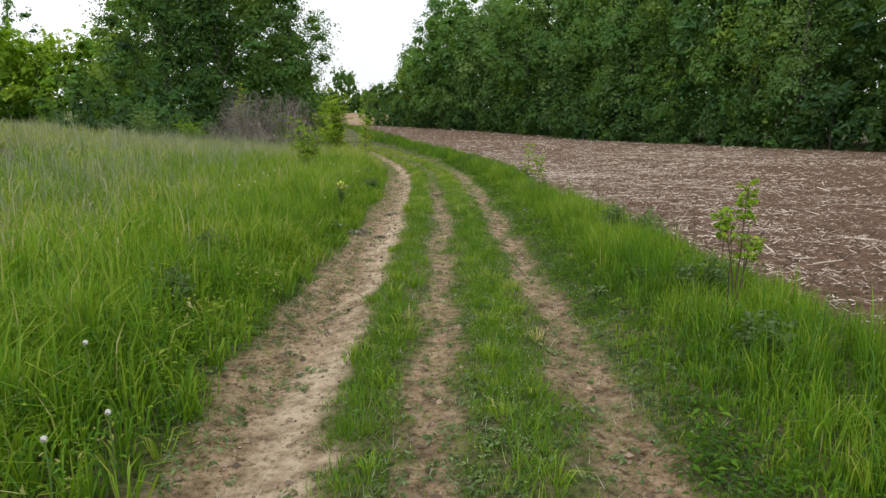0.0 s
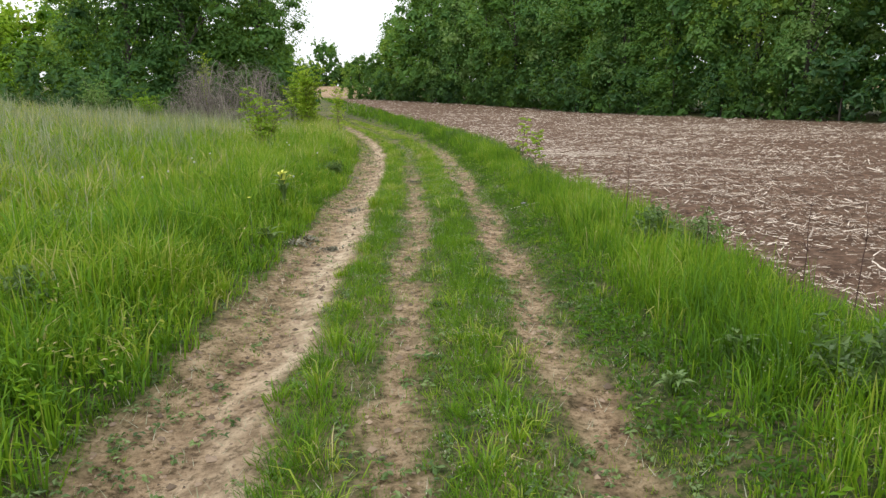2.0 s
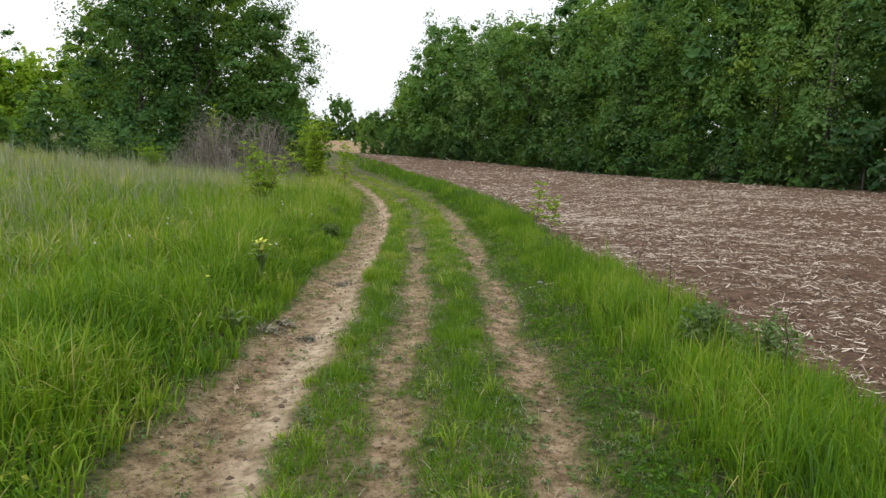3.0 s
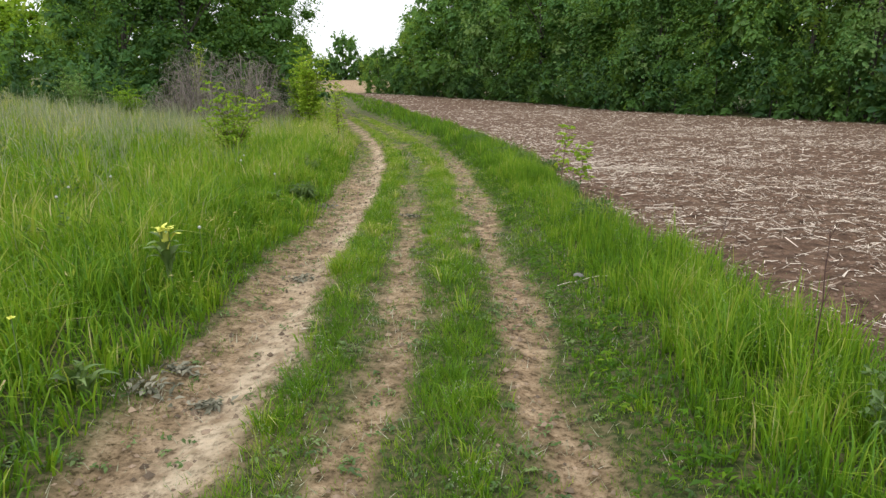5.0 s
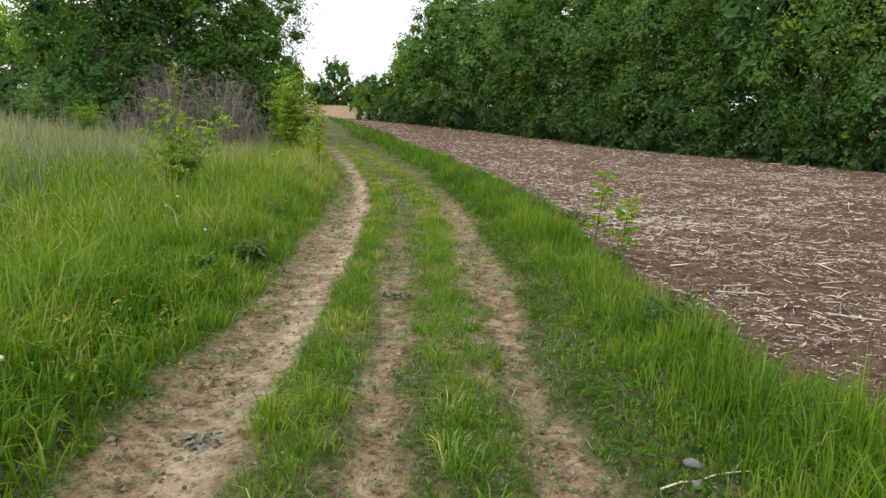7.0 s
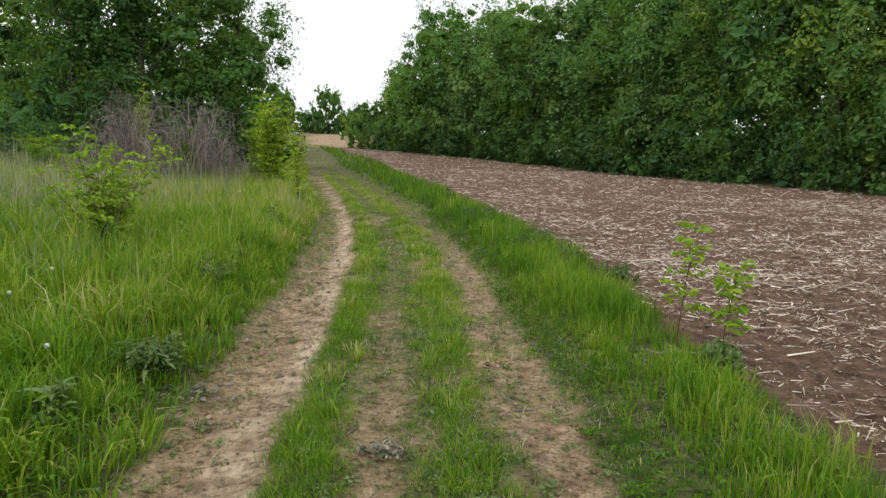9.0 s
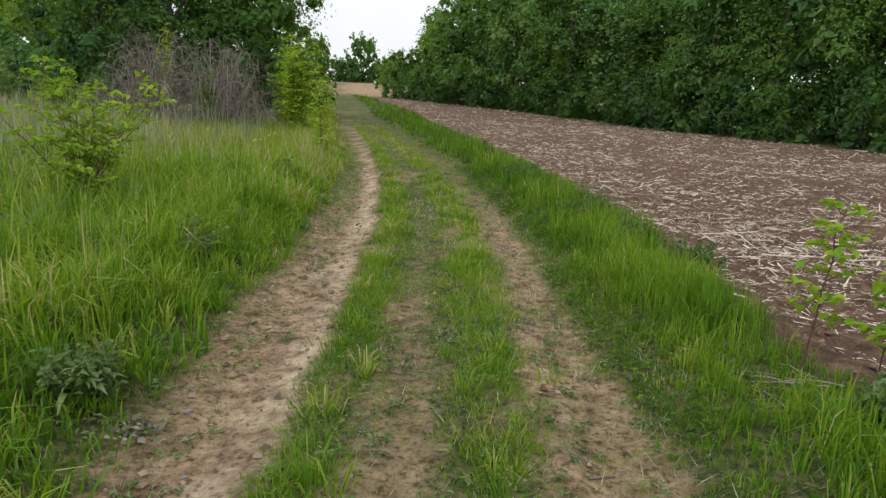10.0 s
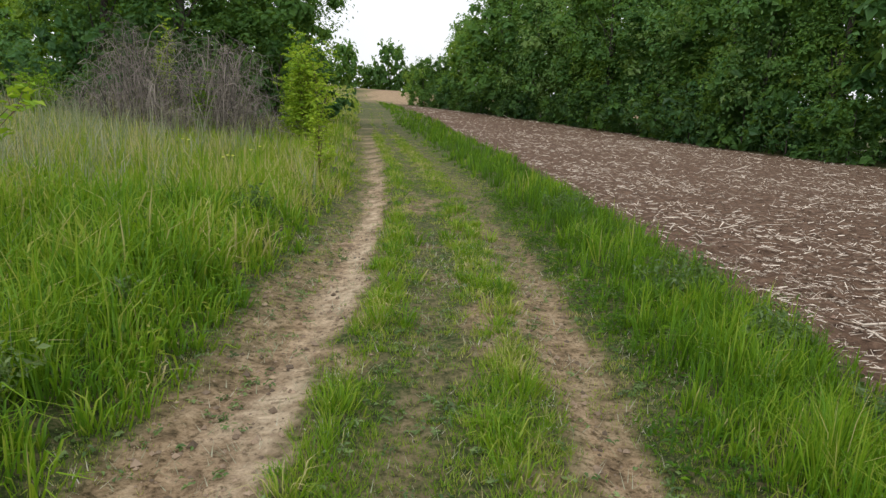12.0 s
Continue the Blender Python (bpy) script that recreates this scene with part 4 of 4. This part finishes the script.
# ---- maize straw and clods on the field ----
def straws(name, label, zones, mat):
    V, F, T, o = [], [], [], 0
    for x0, x1, y0, y1, n, size in zones:
        x, y = rng.uniform(x0, x1, n), rng.uniform(y0, y1, n)
        e = x - field_edge(y)
        ok = (rng.uniform(size=n) < smooth(-0.1, 0.45, e) * (0.2 + 0.8 * smooth(0.36, 0.62, rough2(x * 0.9 + y * 0.3, y * 1.7, 51)))) & (x < wood_edge(y) - 0.4) & (np.abs(x) < 0.76 * y + 1.5)
        x, y = x[ok], y[ok]
        m = len(x)
        ln = size * np.exp(rng.normal(-0.2, 0.55, m)); w = size * 0.14 * rng.uniform(0.5, 1.7, m)
        a = np.where(rng.uniform(size=m) < 0.5, rng.normal(0.35, 0.6, m), rng.uniform(0, 6.283, m))
        tilt = rng.normal(0, 0.24, m)
        c, s = np.cos(a), np.sin(a)
        z = height(x, y) + 0.01 + np.abs(tilt) * ln * 0.42
        P = np.stack([x, y, z], 1)
        ax = np.stack([c, s, tilt], 1) * ln[:, None] / 2
        sd = np.stack([-s, c, np.zeros(m)], 1) * w[:, None] / 2
        up = np.array([0, 0, 1.0]) * w[:, None] * 0.45
        v = np.stack([P - ax - sd, P - ax + up, P - ax + sd, P + ax - sd * 0.35, P + ax + up * 0.7, P + ax + sd * 0.5], 1)
        V.append(v.reshape(-1, 3))
        F.append((np.arange(m)[:, None] * 6 + np.array([0, 3, 4, 1, 1, 4, 5, 2]) + o).ravel())
        T.append(np.repeat(rng.normal(0.46, 0.45, m), 6)); o += 6 * m
    F = np.concatenate(F)
    return tagged(new(name, fast_mesh(name, np.concatenate(V), np.full(len(F) // 4, 4), F, mat, np.concatenate(T), True)), label, "straw", kind="stuff")


straws("maize_straw", "pale broken maize stalks scattered on ploughed soil",
       [(2, 8, 3, 22, 42000, 0.046), (2, 9, 4, 24, 7000, 0.075), (2, 10, 4, 26, 1300, 0.115), (0, 17, 22, 34, 15000, 0.09), (-3, 19, 34, 60, 8000, 0.15), (8, 22, 8, 34, 9500, 0.1), (-13, 14, 60, 106, 4500, 0.24), (2.8, 5.2, 16.8, 20.8, 320, 0.11)], STRAW)


def lumps(name, label, count, place, size, mat, category):
    """Small crumbs and clods: squashed irregular octahedra."""
    x, y = place(count)
    m = len(x)
    r = size * np.clip(np.exp(rng.normal(0, 0.45, m)), 0.4, 1.7)
    base = np.array([[1, 0, 0], [0, 1, 0], [-1, 0, 0], [0, -1, 0], [0, 0, 0.8], [0, 0, -0.6]])
    v = base[None] * r[:, None, None] * rng.uniform(0.6, 1.3, (m, 6, 1))
    a = rng.uniform(0, 6.28, m); c, s = np.cos(a)[:, None], np.sin(a)[:, None]
    v = np.stack([v[..., 0] * c - v[..., 1] * s, v[..., 0] * s + v[..., 1] * c, v[..., 2]], -1)
    v = v + np.stack([x, y, height(x, y) + r * 0.2], 1)[:, None]
    f = np.array([0, 1, 4, 1, 2, 4, 2, 3, 4, 3, 0, 4, 1, 0, 5, 2, 1, 5, 3, 2, 5, 0, 3, 5])
    loops = (np.arange(m)[:, None] * 6 + f).ravel()
    return tagged(new(name, fast_mesh(name, v.reshape(-1, 3), np.full(m * 8, 3), loops, mat, np.repeat(rng.normal(0.5, 0.25, m), 6), True)), label, category, kind="stuff")


def on_dirt(n):
    y = rng.uniform(1.8, 22, n); x = track(y) + rng.uniform(-1.3, 1.3, n)
    ok = rng.uniform(size=n) < cover(x, y)[0] ** 2
    return x[ok], y[ok]


def on_field(n):
    y = 3 + 24 * rng.uniform(size=n) ** 1.3; x = field_edge(y) + 0.1 + 6 * rng.uniform(size=n) ** 1.5
    return x, y


lumps("dirt_crumbs", "small dry lumps of earth on the track", 5500, on_dirt, 0.008, PEBBLE, "dirt")
lumps("dirt_clods", "trodden clods of pale earth on the track", 3600, on_dirt, 0.016, PEBBLE, "dirt")
lumps("soil_clods", "brown clods of ploughed soil", 3200, on_field, 0.018, CLOD, "soil")


def maize_stalk(x, y, long, turn, seed):
    """One broken stalk with its joints and a torn strip of husk."""
    r = np.random.default_rng(seed)
    st = Tubes(6)
    s = np.linspace(-0.5, 0.5, 6)[:, None]
    pts = np.array([math.cos(turn), math.sin(turn), 0.0]) * s * long + r.normal(0, 0.006, (6, 3))
    pts[:, 2] = 0.02 + np.abs(r.normal(0, 0.012)) + 0.04 * (s[:, 0] + 0.5) * r.uniform(0, 1)
    st.add(pts, 0.009, 0.006, r.uniform(0.25, 0.85))
    for k in (1, 2, 4):
        d = pts[k] - pts[k - 1]
        st.add([pts[k] - d * 0.04, pts[k], pts[k] + d * 0.04], 0.011, 0.0105, 0.25)
    e = tagged(new("maize_stalk"), "broken pale maize stalk lying on brown soil", "stalk", "maize stalks")
    part("stem", st.mesh("stem", STRAW), e)
    a, w = pts[3], np.array([-math.sin(turn), math.cos(turn), 0])
    strip = [a, a + w * 0.03 + (0, 0, 0.015), a + w * 0.06 + (0, 0, 0.01), a + w * 0.09 - (0, 0, 0.005)]
    c = np.array([math.cos(turn), math.sin(turn), 0]) * 0.009
    v = [p + q for p in strip for q in (-c, c)]
    part("husk", fast_mesh("husk", v, [4] * 3, [0, 1, 3, 2, 2, 3, 5, 4, 4, 5, 7, 6], STRAW, [0.6] * 8), e)
    e.matrix_basis = pose(x, y, float(height(x, y)))


mr = random.Random(12)
maize_stalk(3.3, 19.75, 0.8, 0.35, 1)
for k in range(26):
    y = mr.uniform(6.5, 24)
    maize_stalk(float(field_edge(y)) + mr.uniform(0.5, 3.0), y, mr.uniform(0.2, 0.5), mr.gauss(0.3, 0.8), 2 + k)
for k in range(14):
    maize_stalk(3.7 + mr.gauss(0, 0.4), 18.9 + mr.gauss(0, 0.5), mr.uniform(0.2, 0.5), mr.gauss(0.2, 0.9), 40 + k)


# ---- broad-leaved weeds ----
def broad_leaf(name, long, wide, mat, arch=0.5, seed=0):
    """One lance-shaped leaf with a midrib fold and wavy rim, rising from the origin along +y."""
    r = np.random.default_rng(seed)
    v, f, t = [], [], []
    for i in range(8):
        s = i / 7
        half = wide / 2 * math.sin(math.pi * min(1, s * 0.93 + 0.07)) ** 0.75 * (1.0 if s < 0.6 else 1 - (s - 0.6) * 0.9) + 0.002
        z = long * (math.sin(s * 1.9) * 0.62 - arch * s * s * 0.55)
        for k in (-1, 0, 1):
            v.append((k * half, long * s * (0.75 + 0.2 * arch), z + abs(k) * half * 0.35 + r.normal(0, 0.006) * abs(k)))
            t.append(0.85 if k == 0 else 0.58)
    for i in range(7):
        for k in (0, 1):
            a = i * 3 + k
            f += [a, a + 1, a + 4, a + 3]
    return fast_mesh(name, v, [4] * 14, f, mat, t)


dock_leaves = [broad_leaf("leaf", 0.31, 0.06, WEED, a, k) for k, a in enumerate((0.2, 0.5, 0.8))]


def dock(x, y, scale, count, seed, label="broad grey-green dock plant growing in the grass"):
    r = random.Random(seed)
    e = tagged(new("dock_plant"), label, "plant", "dock plants")
    for k in range(count):
        part("leaf", dock_leaves[r.randrange(3)], e, pose(r.uniform(-.03, .03), r.uniform(-.03, .03), r.uniform(0, 0.06), r.uniform(0, 58), r.uniform(-14, 14), k * 137.5 + r.uniform(-20, 20)) @ Matrix.Scale(r.uniform(0.7, 1.15), 4))
    e.matrix_basis = pose(x, y, float(height(x, y))) @ Matrix.Scale(scale, 4)


for k, (x, y, s, c) in enumerate(((-1.62, 14.57, 1.0, 11), (-1.8, 13.75, 1.15, 13), (-2.24, 14.6, 1.0, 10), (-2.05, 15.1, 0.9, 9), (-1.45, 8.8, 0.9, 8), (-2.17, 18.2, 1.1, 12), (-1.95, 13.0, 0.9, 9), (1.72, 5.5, 1.0, 8), (1.3, 5.3, 0.6, 7), (-2.6, 7.2, 0.9, 8))):
    dock(x, y, s * 0.68, c + 18, k)


def flag_plant(x, y):
    """A spray of upright grey-green leaves round yellow tips."""
    e = tagged(new("yellow_tipped_plant"), "grey-green plant with upright bright yellow top leaves", "plant")
    green, gold = broad_leaf("leaf", 0.22, 0.05, WEED, 0.6, 5), broad_leaf("yellow_leaf", 0.2, 0.03, YELLOW, 0.1, 6)
    r = random.Random(3)
    stem = Tubes(5); stem.add([(0, 0, 0), (0.01, 0, 0.15), (0, 0.01, 0.36)], 0.012, 0.008)
    part("stem", stem.mesh("stem", STEM), e)
    for k in range(13):
        part("leaf", green, e, pose(0, 0, 0.19 + 0.013 * k, 24 + r.uniform(-8, 16), 0, k * 137.5))
    for k in range(14):
        part("yellow_leaf", gold, e, pose(0, 0, 0.32 + 0.003 * k, 30 + r.uniform(-16, 18), 0, k * 137.5))
    e.matrix_basis = pose(x, y, float(height(x, y)) - 0.03) @ Matrix.Scale(1.1, 4)


flag_plant(-1.60, 10.2)


def weed_clump(x, y, tall, wide, seed, mat=WEED, tone=0.55, label="dense green leafy weed clump in the grass"):
    r = np.random.default_rng(seed)
    stems, at = Tubes(3), []
    for k in range(26):
        a, d = r.uniform(0, 6.28), wide * r.uniform() ** 0.6
        h = tall * r.uniform(0.55, 1.0) * (1 - 0.4 * d / wide)
        top = np.array([math.cos(a) * d, math.sin(a) * d, h])
        stems.add([top * (0.4, 0.4, 0), top * (0.8, 0.8, 0.5), top], 0.003, 0.0015)
        for q in range(24):
            f = r.uniform(0.25, 1.0)
            at.append(top * (0.4 + 0.6 * f, 0.4 + 0.6 * f, f) + r.normal(0, 0.028, 3))
    at = np.array(at)
    e = tagged(new("weed_clump"), label, "plant", "weed clumps")
    part("stems", stems.mesh("stems", STEM), e)
    part("leaves", leaves_mesh("leaves", at, r.uniform(0.03, 0.065, len(at)), r.normal(0, 0.6, (len(at), 3)) + np.array([0, 0, 0.8]), tone + r.normal(0, 0.14, len(at)), mat, 0.5), e)
    e.matrix_basis = pose(x, y, float(height(x, y)))


for k, (x, y, h, w) in enumerate(((2.5, 7.9, 0.5, 0.3), (2.02, 14.7, 0.3, 0.2), (1.6, 19.8, 0.5, 0.4), (1.9, 12.5, 0.5, 0.3), (1.05, 23.4, 0.5, 0.4), (2.1, 5.2, 0.5, 0.25), (2.2, 8.2, 0.5, 0.25), (-2.3, 6.2, 0.45, 0.25), (-2.9, 11.2, 0.5, 0.3), (2.1, 17.6, 0.35, 0.3), (-2.0, 4.6, 0.45, 0.22), (-3.3, 8.3, 0.5, 0.3), (-2.1, 16.9, 0.42, 0.3), (-3.0, 19.6, 0.45, 0.35), (-2.6, 21.4, 0.4, 0.3), (-1.66, 14.62, 0.36, 0.2), (1.9, 3.7, 0.42, 0.22), (-4.2, 13.4, 0.55, 0.35), (1.8, 18.6, 0.42, 0.25))):
    weed_clump(x, y, h, w, 100 + k)


def wilted(x, y, wide, seed):
    """A flattened heap of withered grey leaves."""
    r = np.random.default_rng(seed)
    n = 60
    at = np.stack([r.normal(0, wide * 0.45, n), r.normal(0, wide * 0.3, n), r.uniform(0.008, 0.035, n)], 1)
    at[:, 2] += height(x + at[:, 0], y + at[:, 1]) - float(height(x, y))
    me = leaves_mesh("withered_leaves", at, r.uniform(0.03, 0.07, n), r.normal(0, 0.35, (n, 3)) + np.array([0, 0, 1.0]), r.uniform(0.1, 0.75, n), WILT, 0.45)
    ob = tagged(new("withered_leaves", me), "flat heap of withered grey-green leaves on the dirt", "leaf litter", "withered leaves")
    ob.location = (x, y, float(height(x, y)))


WILT = dry_material("withered_leaf", (0.07, 0.075, 0.045), (0.34, 0.32, 0.24))
for k, (x, y, w) in enumerate(((-1.2, 8.95, 0.2), (-0.86, 8.85, 0.13), (-0.91, 11.12, 0.12), (-1.33, 14.45, 0.16), (-0.11, 13.72, 0.16), (-1.13, 9.2, 0.12))):
    wilted(x, y, w, k)


# ---- flowers and dry stalks ----
def clock_mesh(r):
    """The round seed head of a dandelion: spokes ending in small stars."""
    d = r.normal(size=(90, 3)); d /= np.linalg.norm(d, axis=1, keepdims=True)
    return leaves_mesh("seed_head", d * 0.014, np.full(90, 0.012), d + r.normal(0, 0.2, (90, 3)), r.uniform(0.3, 0.9, 90), PUFF, 0.8)


puff_me = clock_mesh(np.random.default_rng(2))
petal_r = np.random.default_rng(4)
pa = np.arange(28) * 2.399
bloom_me = leaves_mesh("bloom", np.stack([np.cos(pa) * 0.011 * (0.4 + (np.arange(28) % 3) * 0.4), np.sin(pa) * 0.011 * (0.4 + (np.arange(28) % 3) * 0.4), 0.003 * np.cos(pa * 3)], 1), np.full(28, 0.017), np.stack([np.cos(pa) * 0.4, np.sin(pa) * 0.4, np.ones(28)], 1), petal_r.uniform(0.2, 0.9, 28), YELLOW, 0.5)


def flower(name, label, head, x, y, tall, group, grow_by=1.0):
    e = tagged(new(name), label, "flower", group)
    st = Tubes(4); st.add([(0, 0, 0), (0.012, 0.004, tall * 0.5), (0.004, 0.01, tall)], 0.0035, 0.0028)
    part("stem", st.mesh("stem", STEM), e)
    part("seed_head" if head is puff_me else "bloom", head, e, pose(0.004, 0.01, tall) @ Matrix.Scale(grow_by * (0.78 if head is puff_me else 1.0), 4))
    e.matrix_basis = pose(x, y, float(height(x, y)))


for x, y, h in ((-1.69, 2.91, 0.42), (-1.36, 2.44, 0.36), (-1.44, 2.15, 0.38), (-3.04, 9.7, 0.5), (-3.06, 11.4, 0.5), (-3.3, 12.8, 0.5), (-1.77, 13.7, 0.46), (-2.39, 14.4, 0.5), (-2.6, 15.2, 0.5), (-1.6, 10.8, 0.42), (-3.3, 12.0, 0.5), (-2.95, 10.2, 0.5)):
    flower("dandelion_clock", "white round dandelion seed head above the grass", puff_me, x, y, h, "dandelion clocks")
for k, (x, y) in enumerate(((-5.4, 25.6), (-3.54, 22.9), (-3.45, 23.0), (-3.77, 24.5), (-3.6, 23.2), (-3.7, 24.7), (-1.55, 8.5), (-5.2, 25.4))):
    flower("yellow_flower", "small yellow wild flower in the meadow", bloom_me, x, y, 0.5 + 0.02 * (k % 3), "yellow flowers", 1.4 if y > 20 else 1.0)


def dry_stalk(x, y, tall, seed):
    r = np.random.default_rng(seed)
    st = Tubes(4)
    lean = r.normal(0, 0.06, 2) * tall
    s = np.linspace(0, 1, 6)[:, None]
    pts = np.array([lean[0], lean[1], tall]) * s + r.normal(0, 0.008, (6, 3)) * s
    st.add(pts, 0.0045, 0.002, 0.2)
    for k in range(7):
        p = pts[r.integers(3, 6)]
        st.add([p, p + np.array([r.normal(0, 0.035), r.normal(0, 0.035), r.uniform(0.02, 0.08)])], 0.002, 0.001, 0.2)
    ob = tagged(new("dry_stalk", st.mesh("dry_stalk", RED_STEM)), "thin dead brown weed stalk on the verge", "plant", "dry stalks")
    ob.location = (x, y, float(height(x, y)))


for k, (x, y, h) in enumerate(((2.11, 8.8, 0.75), (2.45, 6.25, 0.7), (2.65, 6.05, 0.65), (2.5, 11.0, 0.6), (2.3, 7.3, 0.6), (1.95, 4.3, 0.7), (2.25, 4.75, 0.65))):
    dry_stalk(x, y, h, k)


def fallen_stick(x, y, long, turn, seed, mat=STRAW, thick=0.006):
    """A bent dead stem lying on the ground, with one side twig."""
    r = np.random.default_rng(seed)
    st = Tubes(5)
    f = np.linspace(-0.5, 0.5, 7)
    pts = np.stack([math.cos(turn) * f * long, math.sin(turn) * f * long, np.zeros(7)], 1) + r.normal(0, 0.02 * long, (7, 3))
    pts[:, 2] = height(x + pts[:, 0], y + pts[:, 1]) - float(height(x, y)) + thick + np.abs(pts[:, 2])
    st.add(pts, thick, thick * 0.5, r.uniform(0.4, 0.9))
    p = pts[4]
    st.add([p, p + np.array([math.cos(turn + 0.7), math.sin(turn + 0.7), 0.15]) * long * 0.22], thick * 0.6, thick * 0.3, 0.6)
    ob = tagged(new("fallen_stick", st.mesh("fallen_stick", mat)), "thin pale dead stem lying beside the wheel rut", "stick", "fallen sticks")
    ob.location = (x, y, float(height(x, y)))


for k, (x, y, long, turn, mat) in enumerate(((-0.55, 9.83, 0.1, 0.2, STRAW), (-0.5, 9.7, 0.12, 0.05, STRAW), (0.71, 14.36, 0.2, 0.5, TWIG), (0.62, 14.45, 0.14, -0.5, TWIG), (1.45, 10.75, 0.5, 0.15, STRAW))):
    fallen_stick(x, y, long, turn, 60 + k, mat, 0.005)
for k in range(9):
    fallen_stick(1.8 + mr.gauss(0, 0.12), 15.05 + mr.gauss(0, 0.16), mr.uniform(0.3, 0.6), mr.gauss(2.4, 0.5), 70 + k, TWIG, 0.005)


def stone(x, y, size, seed):
    """A rounded, chipped grey field stone."""
    r = np.random.default_rng(seed)
    bm = bmesh.new()
    bmesh.ops.create_icosphere(bm, subdivisions=2, radius=size)
    for v in bm.verts:
        v.co = Vector((v.co.x * 1.25, v.co.y * 0.9, v.co.z * 0.65)) * (1 + r.normal(0, 0.07))
    me = bpy.data.meshes.new("stone"); bm.to_mesh(me); bm.free()
    me.attributes.new("tone", "FLOAT", "POINT").data.foreach_set("value", np.full(len(me.vertices), 0.5, np.float32))
    me.materials.append(STONE)
    ob = tagged(new("stone", me), "small grey stone half sunk in trodden earth", "stone", "stones on the track")
    ob.matrix_basis = pose(x, y, float(height(x, y)) + size * 0.2, 0, 0, r.uniform(0, 360))


STONE = dry_material("field_stone", (0.10, 0.10, 0.095), (0.28, 0.27, 0.26))
for k, (x, y, size) in enumerate(((0.86, 10.59, 0.012), (1.39, 10.87, 0.035), (1.36, 10.72, 0.025), (-1.2, 14.7, 0.018), (-1.28, 14.95, 0.014), (-1.0, 14.2, 0.012))):
    stone(x, y, size, 90 + k)
